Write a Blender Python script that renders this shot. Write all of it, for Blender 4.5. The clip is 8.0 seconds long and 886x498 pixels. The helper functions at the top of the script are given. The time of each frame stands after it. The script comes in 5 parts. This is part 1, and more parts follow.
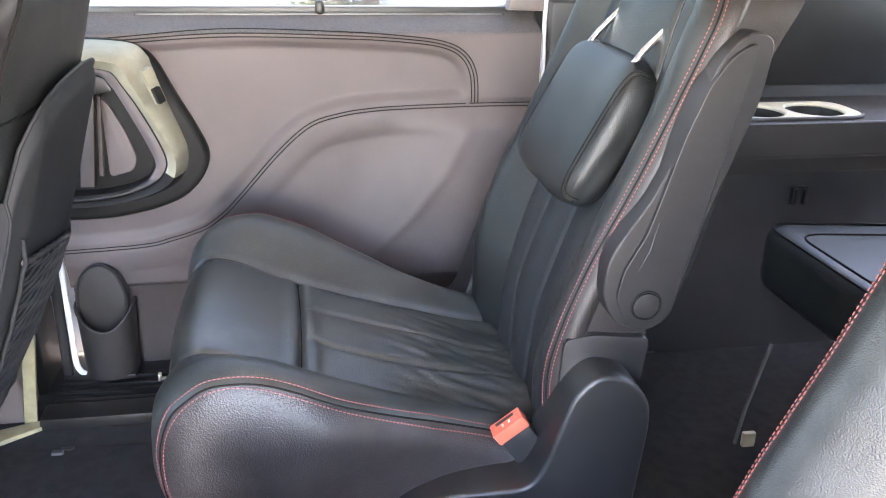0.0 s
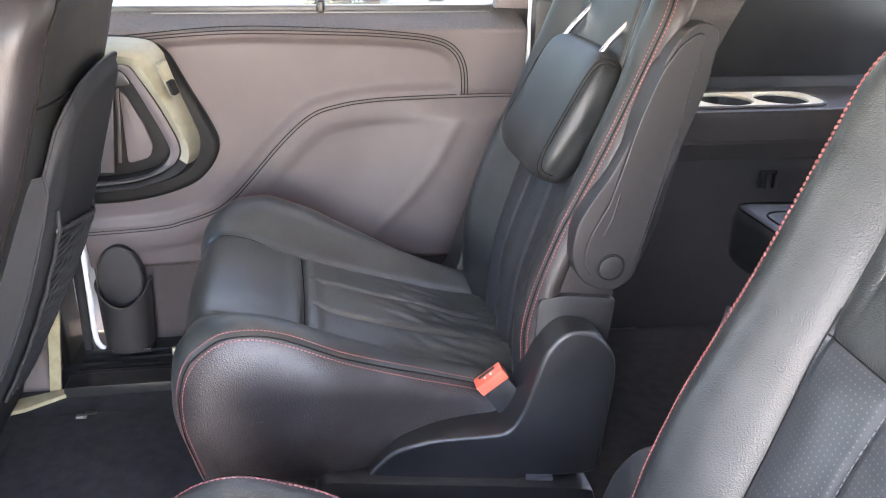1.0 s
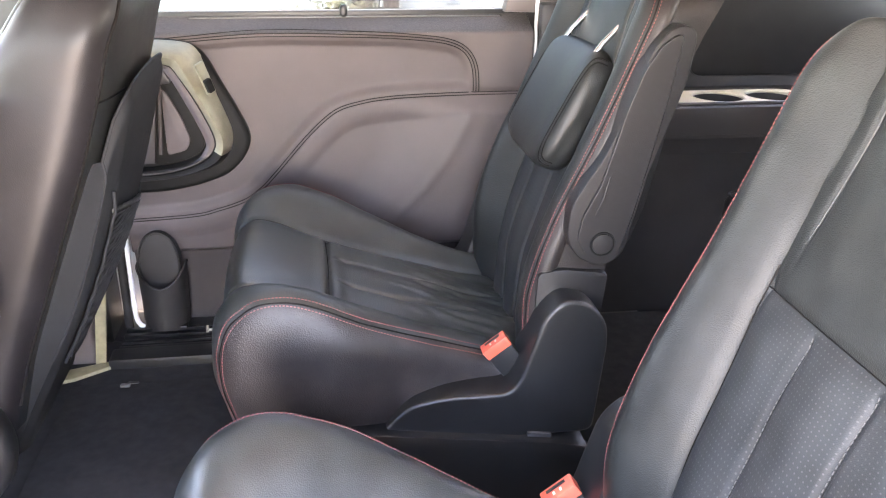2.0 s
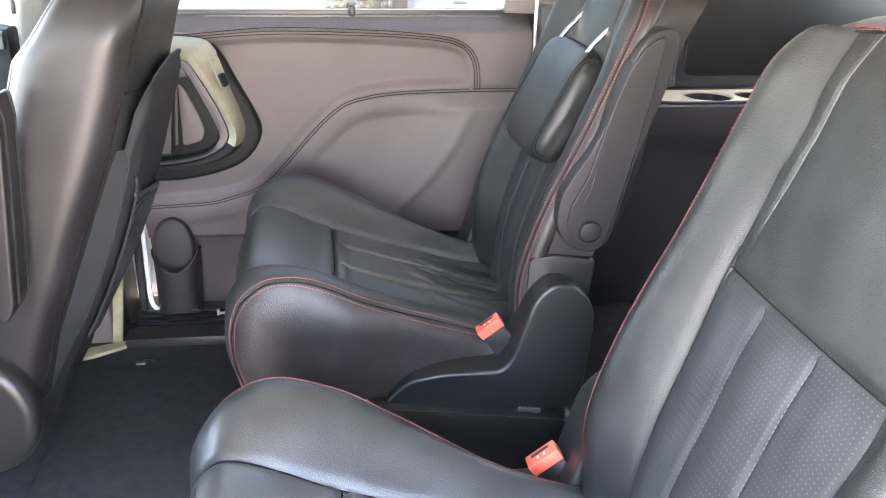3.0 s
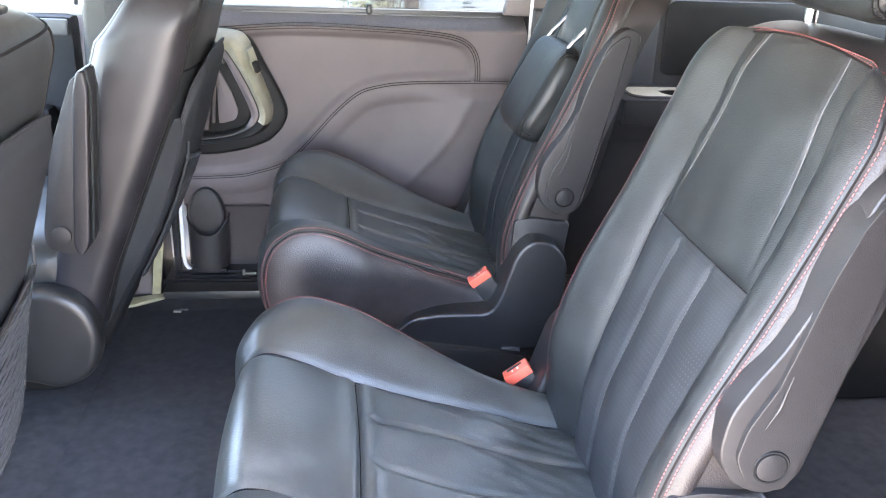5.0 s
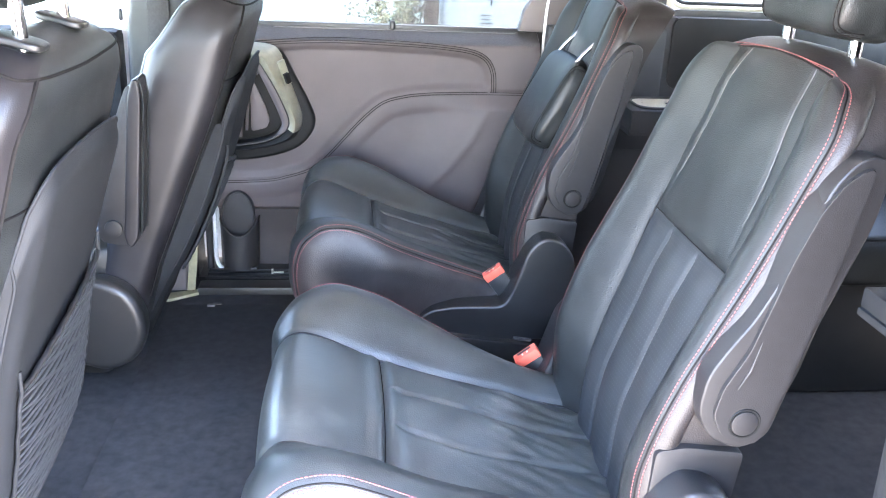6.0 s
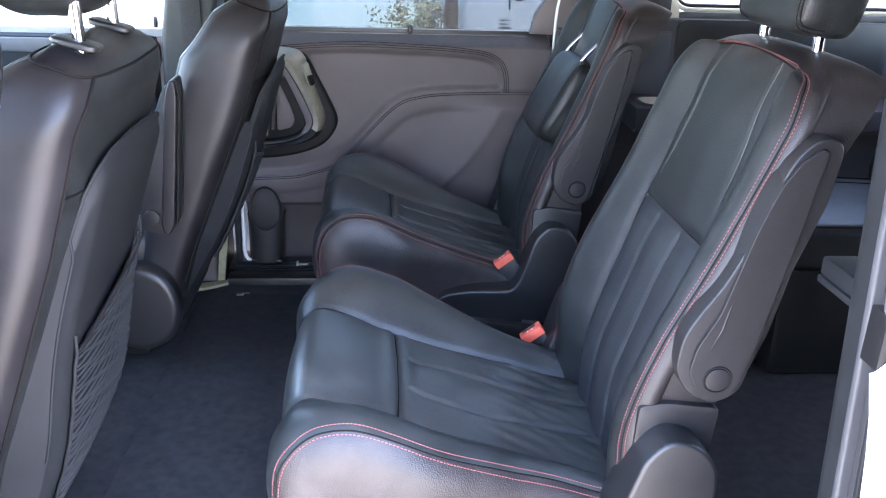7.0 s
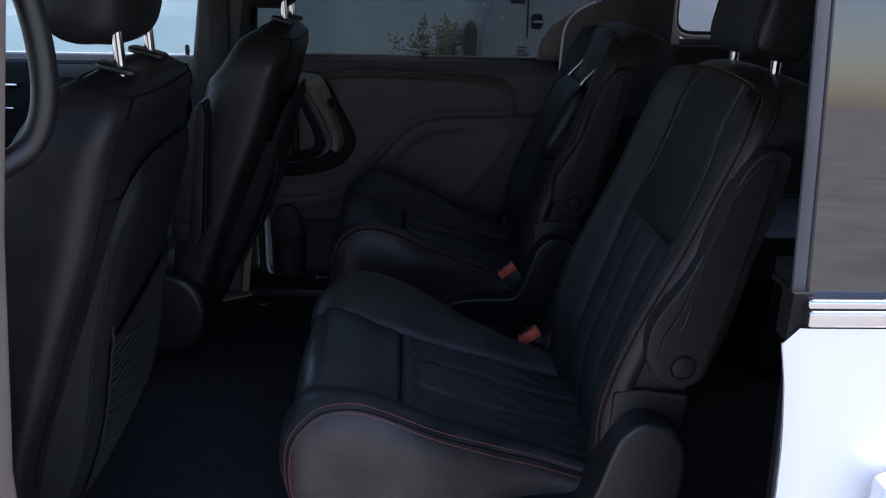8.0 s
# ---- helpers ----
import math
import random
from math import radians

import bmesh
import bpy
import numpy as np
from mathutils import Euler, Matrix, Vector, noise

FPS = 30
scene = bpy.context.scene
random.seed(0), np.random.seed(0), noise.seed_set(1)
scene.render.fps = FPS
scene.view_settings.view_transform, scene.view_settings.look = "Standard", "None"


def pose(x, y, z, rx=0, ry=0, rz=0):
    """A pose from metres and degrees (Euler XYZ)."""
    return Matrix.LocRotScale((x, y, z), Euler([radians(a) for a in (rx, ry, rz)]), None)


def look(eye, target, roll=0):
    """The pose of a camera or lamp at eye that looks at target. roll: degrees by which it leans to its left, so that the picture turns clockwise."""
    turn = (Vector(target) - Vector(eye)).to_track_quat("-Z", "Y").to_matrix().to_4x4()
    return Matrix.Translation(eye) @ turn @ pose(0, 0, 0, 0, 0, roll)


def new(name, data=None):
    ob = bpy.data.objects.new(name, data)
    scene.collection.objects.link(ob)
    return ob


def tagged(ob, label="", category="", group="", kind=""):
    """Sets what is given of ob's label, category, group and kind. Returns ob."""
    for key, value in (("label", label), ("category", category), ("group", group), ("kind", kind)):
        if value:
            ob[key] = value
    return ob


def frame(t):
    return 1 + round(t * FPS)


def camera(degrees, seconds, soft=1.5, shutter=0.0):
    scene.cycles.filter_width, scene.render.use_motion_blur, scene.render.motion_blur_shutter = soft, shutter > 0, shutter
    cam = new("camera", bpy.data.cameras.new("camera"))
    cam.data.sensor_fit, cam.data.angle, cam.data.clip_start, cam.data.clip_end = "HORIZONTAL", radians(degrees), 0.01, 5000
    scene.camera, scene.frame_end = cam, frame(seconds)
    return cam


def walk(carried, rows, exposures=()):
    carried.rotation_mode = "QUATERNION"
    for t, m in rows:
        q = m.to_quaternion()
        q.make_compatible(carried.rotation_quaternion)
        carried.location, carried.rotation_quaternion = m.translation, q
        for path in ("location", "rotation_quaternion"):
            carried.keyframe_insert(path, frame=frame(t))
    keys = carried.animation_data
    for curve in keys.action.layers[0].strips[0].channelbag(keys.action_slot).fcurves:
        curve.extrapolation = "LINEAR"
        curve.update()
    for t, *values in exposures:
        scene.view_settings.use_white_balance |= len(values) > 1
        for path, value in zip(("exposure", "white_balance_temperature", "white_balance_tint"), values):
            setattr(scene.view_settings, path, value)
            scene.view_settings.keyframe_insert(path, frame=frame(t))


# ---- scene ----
cam = camera(54.3, 8.0, soft=1.1)
PATH = [
    (0, (0.239, -0.756, 0.948), (0.568, 1.064, 0.188), 1.3),
    (0.5, (0.238, -0.827, 0.95), (0.579, 0.993, 0.195), 1.4),
    (1, (0.24, -0.895, 0.955), (0.558, 0.929, 0.201), 0.9),
    (1.5, (0.234, -0.971, 0.968), (0.525, 0.862, 0.223), 0.7),
    (2, (0.231, -1.043, 0.976), (0.504, 0.791, 0.226), 0.5),
    (3.5, (0.232, -1.198, 1.001), (0.482, 0.635, 0.243), 1.4),
    (4, (0.225, -1.278, 1.006), (0.476, 0.553, 0.244), 1.9),
    (4.5, (0.215, -1.353, 1.011), (0.465, 0.481, 0.254), 2.4),
    (6, (0.191, -1.574, 1.034), (0.397, 0.282, 0.32), 2.5),
    (6.5, (0.18, -1.635, 1.04), (0.345, 0.23, 0.334), 2.4),
    (7, (0.205, -1.711, 1.044), (0.354, 0.155, 0.34), 1.7),
    (7.5, (0.232, -1.789, 1.053), (0.349, 0.089, 0.373), 1.3),
    (8, (0.243, -1.859, 1.059), (0.33, 0.031, 0.41), 1.3),
]
EXPOSURES = [(0.0, 6.75, 7800, 22), (2.0, 6.5, 8400, 27), (3.5, 6.55, 7900, 22), (4.5, 6.35, 7600, 21), (6.0, 6.5, 6900, 19), (6.5, 6.15, 6750, 21), (7.0, 5.3, 6400, 22), (7.5, 3.75, 5750, 20), (8.0, 1.75, 6150, 22)]
walk(cam, [(t, look(eye, target, roll)) for t, eye, target, roll in PATH], EXPOSURES)

# ---- daylight ----
SUN_EL, SUN_AZ = 62.0, 1.0   # the sun stands high behind the van
world = bpy.data.worlds.new("world")
scene.world = world
world.use_nodes = True
_n = world.node_tree.nodes
_sky = _n.new("ShaderNodeTexSky")
_sky.sky_type, _sky.sun_disc = "NISHITA", False
_sky.sun_elevation, _sky.sun_rotation = radians(SUN_EL), radians(90 - SUN_AZ)
_n["Background"].inputs["Strength"].default_value = 0.12
world.node_tree.links.new(_sky.outputs[0], _n["Background"].inputs["Color"])
sun_data = bpy.data.lights.new("sun", "SUN")
sun_data.energy, sun_data.angle, sun_data.color = 4.0, radians(0.6), (1.0, 0.95, 0.86)
sun = new("sun", sun_data)
_d = Vector((math.cos(radians(SUN_AZ)) * math.cos(radians(SUN_EL)), math.sin(radians(SUN_AZ)) * math.cos(radians(SUN_EL)), math.sin(radians(SUN_EL))))
sun.matrix_world = look(_d * 10, (0, 0, 0))


# ---- materials ----
def material(name, colour, rough=0.5, metal=0.0, vary=0.15, scale=30.0, grain=0.0, grain_size=600.0, coat=0.0, spec=0.5, stain=0.0, kind="noise"):
    m = bpy.data.materials.new(name)
    m.use_nodes = True
    nt = m.node_tree
    b = nt.nodes["Principled BSDF"]
    b.inputs["Metallic"].default_value = metal
    b.inputs["Coat Weight"].default_value = coat
    b.inputs["Specular IOR Level"].default_value = spec
    tc = nt.nodes.new("ShaderNodeTexCoord")
    n1 = nt.nodes.new("ShaderNodeTexNoise")
    n1.inputs["Scale"].default_value, n1.inputs["Detail"].default_value = scale, 6.0
    nt.links.new(tc.outputs["Object"], n1.inputs["Vector"])
    ramp = nt.nodes.new("ShaderNodeValToRGB")
    lo = [c * (1 - vary) for c in colour]
    hi = [min(1.0, c * (1 + vary)) for c in colour]
    ramp.color_ramp.elements[0].position, ramp.color_ramp.elements[1].position = 0.3, 0.7
    ramp.color_ramp.elements[0].color, ramp.color_ramp.elements[1].color = (*lo, 1), (*hi, 1)
    nt.links.new(n1.outputs["Fac"], ramp.inputs["Fac"])
    out = ramp.outputs["Color"]
    if stain:
        n3 = nt.nodes.new("ShaderNodeTexNoise")
        n3.inputs["Scale"].default_value, n3.inputs["Detail"].default_value, n3.inputs["Roughness"].default_value = 7.0, 9.0, 0.7
        nt.links.new(tc.outputs["Object"], n3.inputs["Vector"])
        r3 = nt.nodes.new("ShaderNodeMapRange")
        r3.inputs["From Min"].default_value, r3.inputs["From Max"].default_value = 0.56, 0.75
        r3.inputs["To Max"].default_value = stain
        nt.links.new(n3.outputs["Fac"], r3.inputs["Value"])
        mx = nt.nodes.new("ShaderNodeMix")
        mx.data_type = "RGBA"
        nt.links.new(r3.outputs["Result"], mx.inputs["Factor"])
        nt.links.new(out, mx.inputs["A"])
        mx.inputs["B"].default_value = (0.16, 0.15, 0.14, 1)
        out = mx.outputs["Result"]
    nt.links.new(out, b.inputs["Base Color"])
    rr = nt.nodes.new("ShaderNodeMapRange")
    rr.inputs["To Min"].default_value, rr.inputs["To Max"].default_value = max(0.02, rough - 0.07), min(1.0, rough + 0.07)
    nt.links.new(n1.outputs["Fac"], rr.inputs["Value"])
    nt.links.new(rr.outputs["Result"], b.inputs["Roughness"])
    if grain:
        if kind == "leather":
            n2 = nt.nodes.new("ShaderNodeTexVoronoi")
            n2.feature = "SMOOTH_F1"
            height = n2.outputs["Distance"]
        else:
            n2 = nt.nodes.new("ShaderNodeTexNoise")
            n2.inputs["Detail"].default_value = 4.0
            height = n2.outputs["Fac"]
        n2.inputs["Scale"].default_value = grain_size
        nt.links.new(tc.outputs["Object"], n2.inputs["Vector"])
        bp = nt.nodes.new("ShaderNodeBump")
        bp.inputs["Strength"].default_value, bp.inputs["Distance"].default_value = grain, 0.001
        nt.links.new(height, bp.inputs["Height"])
        nt.links.new(bp.outputs["Normal"], b.inputs["Normal"])
    return m


def perforated(name, colour, rough):
    """Leather with rows of small punched holes."""
    m = material(name, colour, rough, 0, 0.2, 25, 0.14, 1000, kind="leather", spec=0.30)
    nt = m.node_tree
    b = nt.nodes["Principled BSDF"]
    uv = nt.nodes.new("ShaderNodeUVMap")
    sep = nt.nodes.new("ShaderNodeVectorMath")
    sep.operation = "FRACTION"
    nt.links.new(uv.outputs["UV"], sep.inputs[0])
    sub = nt.nodes.new("ShaderNodeVectorMath")
    sub.operation, sub.inputs[1].default_value = "SUBTRACT", (0.5, 0.5, 0)
    nt.links.new(sep.outputs[0], sub.inputs[0])
    ln = nt.nodes.new("ShaderNodeVectorMath")
    ln.operation = "LENGTH"
    nt.links.new(sub.outputs[0], ln.inputs[0])
    mr = nt.nodes.new("ShaderNodeMapRange")
    mr.inputs["From Min"].default_value, mr.inputs["From Max"].default_value = 0.10, 0.19
    nt.links.new(ln.outputs["Value"], mr.inputs["Value"])
    mx = nt.nodes.new("ShaderNodeMix")
    mx.data_type = "RGBA"
    old = b.inputs["Base Color"].links[0].from_socket
    nt.links.new(mr.outputs["Result"], mx.inputs["Factor"])
    mx.inputs["A"].default_value = (0.046, 0.047, 0.050, 1)
    nt.links.new(old, mx.inputs["B"])
    nt.links.new(mx.outputs["Result"], b.inputs["Base Color"])
    return m


def glass(name, tint, gloss=0.08):
    m = bpy.data.materials.new(name)
    m.use_nodes = True
    nt = m.node_tree
    nt.nodes.remove(nt.nodes["Principled BSDF"])
    tr, gl, mx = nt.nodes.new("ShaderNodeBsdfTransparent"), nt.nodes.new("ShaderNodeBsdfGlossy"), nt.nodes.new("ShaderNodeMixShader")
    tr.inputs["Color"].default_value = (*tint, 1)
    gl.inputs["Roughness"].default_value = 0.02
    mx.inputs[0].default_value = gloss
    nt.links.new(tr.outputs[0], mx.inputs[1])
    nt.links.new(gl.outputs[0], mx.inputs[2])
    nt.links.new(mx.outputs[0], nt.nodes["Material Output"].inputs[0])
    return m


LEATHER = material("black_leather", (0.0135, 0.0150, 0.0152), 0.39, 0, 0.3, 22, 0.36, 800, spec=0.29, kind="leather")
# half-lightened copy of the black leather: sheen of the bolsters in its colour
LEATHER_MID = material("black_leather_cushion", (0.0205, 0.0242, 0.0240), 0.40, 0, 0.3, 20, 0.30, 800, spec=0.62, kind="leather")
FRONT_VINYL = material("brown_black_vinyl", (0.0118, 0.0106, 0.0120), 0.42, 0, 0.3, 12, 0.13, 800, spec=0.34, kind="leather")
# lightest copy: sheen put into the base colour, with pale scuffs over it
LEATHER_SHEEN = material("black_leather_sheen_scuffs", (0.035, 0.0413, 0.0405), 0.345, 0, 0.25, 14, 0.30, 460, spec=0.85, stain=0.25, kind="leather")
LEATHER_SIDE = material("grey_brown_vinyl", (0.0185, 0.0155, 0.0150), 0.44, 0, 0.3, 18, 0.42, 600, spec=0.34, kind="leather")
PERF = perforated("perforated_leather", (0.018, 0.0205, 0.0228), 0.52)
PIPING = material("piping", (0.006, 0.005, 0.005), 0.7, vary=0.1, spec=0.15)
RED = material("red_thread", (0.20, 0.055, 0.051), 0.7, vary=0.2, scale=300)
DARK_THREAD = material("dark_thread", (0.012, 0.012, 0.013), 0.7, vary=0.2, scale=300)
GREY_THREAD = material("grey_thread", (0.050, 0.050, 0.052), 0.7, vary=0.2, scale=300)
TAUPE = material("taupe_door_vinyl", (0.079, 0.0645, 0.064), 0.55, 0, 0.08, 9, 0.4, 700, spec=0.35)
PILLAR_BEIGE = material("beige_pillar_plastic", (0.24, 0.205, 0.175), 0.5, 0, 0.08, 12, 0.3, 900, spec=0.4)
TAUPE_HARD = material("taupe_hard_plastic", (0.115, 0.098, 0.097), 0.5, 0, 0.08, 12, 0.3, 900, spec=0.4)
BLACK_PLASTIC = material("black_plastic", (0.011, 0.011, 0.0115), 0.36, 0, 0.2, 20, 0.35, 900, spec=0.5)
LOWER_TRIM = material("lower_side_trim", (0.028, 0.027, 0.029), 0.55, 0, 0.15, 12, 0.4, 800, spec=0.3)
KICK = material("dark_taupe_kick_panel", (0.050, 0.042, 0.042), 0.5, 0, 0.1, 14, 0.35, 900, spec=0.35)
HOLDER = material("bottle_holder_plastic", (0.022, 0.021, 0.0215), 0.5, 0, 0.15, 20, 0.35, 900, spec=0.35)
DARK_TRIM = material("dark_grey_trim", (0.052, 0.052, 0.055), 0.5, 0, 0.15, 12, 0.4, 800, spec=0.4)
GREY_PLASTIC = material("armrest_plastic", (0.0130, 0.0121, 0.0126), 0.44, 0, 0.15, 120, 0.35, 900, spec=0.38)
SATIN = material("satin_silver_plastic", (0.26, 0.242, 0.180), 0.38, 0.5, 0.10, 60, 0.35, 1400)
STRIP = material("pale_strip", (0.09, 0.094, 0.10), 0.45, 0, 0.05, 30)
CREAM = material("cream_satin_plastic", (0.55, 0.52, 0.42), 0.3, 0, 0.06, 30, 0.1, 900)
# pale colour for the highlight along the seam ridges of the backs
SEAM_SHEEN = material("seam_sheen", (0.075, 0.073, 0.075), 0.7, vary=0.2, scale=300)
ALUMINIUM = material("satin_aluminium", (0.62, 0.62, 0.61), 0.24, 1.0, 0.03, 10)
PALE_GREY = material("pale_grey_plastic", (0.30, 0.31, 0.315), 0.5, 0, 0.08, 20, 0.3, 900, spec=0.4)
CHROME = material("chrome", (0.62, 0.61, 0.60), 0.14, 1.0, 0.03, 10)
CARPET = material("charcoal_carpet", (0.032, 0.033, 0.036), 0.95, 0, 0.25, 45, 0.8, 1100, spec=0.15)
HEADLINER = material("headliner", (0.58, 0.56, 0.53), 0.95, 0, 0.05, 20, 0.3, 500)
WHITE_PAINT = material("white_car_paint", (0.78, 0.79, 0.80), 0.25, 0, 0.02, 4, coat=1.0)
BUCKLE_RED = material("red_buckle", (0.62, 0.10, 0.06), 0.4, 0, 0.1, 40)
WEBBING = material("belt_webbing", (0.035, 0.033, 0.033), 0.8, 0, 0.2, 200, 0.5, 500)
# near-black plastic; on the door handle it also carries the shade of the recess
DEEP = material("black_plastic_and_recess_shade", (0.006, 0.006, 0.006), 0.6, 0, 0.2, 30, 0.3, 900, spec=0.18)
TAUPE_DARK = material("dark_taupe_plastic", (0.055, 0.046, 0.044), 0.55, 0, 0.08, 12, 0.3, 900, spec=0.3)
SEAT_VINYL = material("grey_brown_seat_vinyl", (0.026, 0.0214, 0.0205), 0.38, 0, 0.40, 16, 0.70, 560, spec=0.38, stain=0.10, kind="leather")
RUBBER = material("rubber", (0.015, 0.015, 0.016), 0.75, vary=0.2)
TINTED = glass("tinted_glass", (0.275, 0.295, 0.292), 0.010)
REAR_GLASS = glass("rear_glass", (0.66, 0.68, 0.68), 0.04)
LEDGE = material("speckled_ledge_plastic", (0.064, 0.058, 0.056), 0.6, 0, 0.35, 260, 0.6, 900, spec=0.35)
FRAME_GREY = material("frame_grey", (0.075, 0.077, 0.08), 0.5, 0, 0.1, 30)
CLEAR = glass("clear_glass", (0.86, 0.90, 0.89), 0.06)
PRIVACY = glass("privacy_glass", (0.10, 0.11, 0.13), 0.125)
NETTING = material("net_backing", (0.008, 0.008, 0.009), 0.9, 0, 0.3, 300, 0.5, 900, spec=0.1)
NET_CORD = material("net_cord", (0.040, 0.040, 0.042), 0.8, 0, 0.2, 200, spec=0.2)
SHELL = material("seat_shell_plastic", (0.0125, 0.0135, 0.0150), 0.62, 0, 0.15, 20, 0.4, 900, spec=0.22)

# ---- building helpers ----
ORIGIN = {}


def thing(name, at, label, category, group="", kind=""):
    ob = new(name)
    ob.empty_display_size = 0.05
    ob.location = at
    ORIGIN[ob.name] = Vector(at)
    return tagged(ob, label, category, group, kind)


def mesh_of(name, verts, faces, mat, smooth=True, uvs=None):
    me = bpy.data.meshes.new(name)
    me.from_pydata([tuple(v) for v in verts], [], faces)
    bm = bmesh.new()
    bm.from_mesh(me)
    bmesh.ops.recalc_face_normals(bm, faces=bm.faces)
    bm.to_mesh(me)
    bm.free()
    me.materials.append(mat)
    me.polygons.foreach_set("use_smooth", [smooth] * len(me.polygons))
    if uvs is not None:
        lay = me.uv_layers.new(name="UVMap")
        for lp in me.loops:
            lay.data[lp.index].uv = uvs[lp.vertex_index]
    return me


def part(name, geo, mat, parent, label="", smooth=True, uvs=None, sharp=50):
    """One mesh part under a thing or a part; geo is (verts, faces) in world metres, moved to the thing's origin."""
    o = ORIGIN[parent.name]
    me = mesh_of(name, [Vector(v) - o for v in geo[0]], geo[1], mat, smooth, uvs)
    if smooth:
        me.set_sharp_from_angle(angle=radians(sharp))
    ob = new(name, me)
    ob.parent = parent
    ORIGIN[ob.name] = o
    return tagged(ob, label)


def single(name, geo, mat, label, category, kind="", smooth=True):
    """A thing or a piece of the setting that is one mesh."""
    me = mesh_of(name, geo[0], geo[1], mat, smooth)
    if smooth:
        me.set_sharp_from_angle(angle=radians(45))
    ob = new(name, me)
    ORIGIN[ob.name] = Vector((0, 0, 0))
    return tagged(ob, label, category, "", kind)


def join(*geos):
    verts, faces = [], []
    for v, f in geos:
        k = len(verts)
        verts += list(v)
        faces += [tuple(i + k for i in q) for q in f]
    return verts, faces


def from_bm(bm):
    bm.verts.ensure_lookup_table()
    bm.verts.index_update()
    g = [v.co.copy() for v in bm.verts], [tuple(v.index for v in f.verts) for f in bm.faces]
    bm.free()
    return g


def patch(P, nu, nv, u0=0.0, u1=1.0, v0=-1.0, v1=1.0):
    """A grid over P(u, v)."""
    verts = [P(u0 + (u1 - u0) * i / nu, v0 + (v1 - v0) * j / nv) for i in range(nu + 1) for j in range(nv + 1)]
    w = nv + 1
    return verts, [(i * w + j, i * w + j + 1, (i + 1) * w + j + 1, (i + 1) * w + j) for i in range(nu) for j in range(nv)]


def curve(points, smooth=True):
    """A smooth path through points by arc length: returns f(s) for s in 0..1, and its length."""
    pts = [Vector(p) for p in points]
    dense = []
    for i in range(len(pts) - 1):
        p0, p1, p2, p3 = pts[max(i - 1, 0)], pts[i], pts[i + 1], pts[min(i + 2, len(pts) - 1)]
        for k in range(16):
            t = k / 16
            if smooth:
                dense.append(0.5 * (2 * p1 + (p2 - p0) * t + (2 * p0 - 5 * p1 + 4 * p2 - p3) * t * t + (3 * p1 - p0 - 3 * p2 + p3) * t ** 3))
            else:
                dense.append(p1.lerp(p2, t))
    dense.append(pts[-1])
    acc = [0.0]
    for a, b in zip(dense, dense[1:]):
        acc.append(acc[-1] + (b - a).length)
    acc_np = np.array(acc)

    def f(s):
        d = min(max(s, 0.0), 1.0) * acc[-1]
        i = min(int(np.searchsorted(acc_np, d, side="right")) - 1, len(dense) - 2)
        span = acc[i + 1] - acc[i]
        return dense[i].lerp(dense[i + 1], (d - acc[i]) / span if span else 0)

    return f, acc[-1]


def tube(points, r, sides=8, closed=False):
    """A round cord along points; r is one radius, or one for each point."""
    pts = [Vector(p) for p in points]
    n = len(pts)
    rad = r if isinstance(r, (list, tuple)) else [r] * n
    verts, faces = [], []
    ref = None
    for i, p in enumerate(pts):
        a, b = (pts[i - 1] if (i or closed) else p), (pts[(i + 1) % n] if (i < n - 1 or closed) else p)
        d = (b - a).normalized()
        if ref is None:
            ref = d.orthogonal().normalized()
        ref = (ref - d * ref.dot(d)).normalized()
        up = d.cross(ref)
        for k in range(sides):
            th = 2 * math.pi * k / sides
            verts.append(p + (ref * math.cos(th) + up * math.sin(th)) * rad[i])
    for i in range(n if closed else n - 1):
        for k in range(sides):
            a, b = i * sides, ((i + 1) % n) * sides
            faces.append((a + k, a + (k + 1) % sides, b + (k + 1) % sides, b + k))
    if not closed:
        faces.append(tuple(range(sides))[::-1])
        faces.append(tuple((n - 1) * sides + k for k in range(sides)))
    return verts, faces


def stitches(points, length=0.0034, gap=0.0020, r=0.0010):
    """Short thread dashes along a path."""
    pts = [Vector(p) for p in points]
    f, total = curve(pts, smooth=False)
    geos, d = [], 0.0
    while d + length < total:
        a, b = f(d / total), f((d + length) / total)
        geos.append(tube([a, a.lerp(b, 0.5), b], [r * 0.7, r, r * 0.7], 5))
        d += length + gap
    return join(*geos)


def prism(profile, y0, y1, bevel=0.0, seg=2):
    """A side profile (x, z), extruded from y0 to y1, with rounded rims."""
    bm = bmesh.new()
    vs = [bm.verts.new((x, y0, z)) for x, z in profile]
    f = bm.faces.new(vs)
    r = bmesh.ops.extrude_face_region(bm, geom=[f])
    bmesh.ops.translate(bm, verts=[e for e in r["geom"] if isinstance(e, bmesh.types.BMVert)], vec=(0, y1 - y0, 0))
    bmesh.ops.recalc_face_normals(bm, faces=bm.faces)
    if bevel:
        rim = [e for e in bm.edges if abs(e.verts[0].co.y - e.verts[1].co.y) < 1e-7]
        bmesh.ops.bevel(bm, geom=rim, offset=bevel, segments=seg, profile=0.6, affect="EDGES", clamp_overlap=True)
    return from_bm(bm)


def block(x0, x1, y0, y1, z0, z1, bevel=0.004, seg=2):
    bm = bmesh.new()
    bmesh.ops.create_cube(bm, size=1.0)
    for v in bm.verts:
        v.co = Vector(((x0 + x1) / 2 + v.co.x * (x1 - x0), (y0 + y1) / 2 + v.co.y * (y1 - y0), (z0 + z1) / 2 + v.co.z * (z1 - z0)))
    if bevel:
        bmesh.ops.bevel(bm, geom=list(bm.edges), offset=bevel, segments=seg, profile=0.6, affect="EDGES", clamp_overlap=True)
    return from_bm(bm)


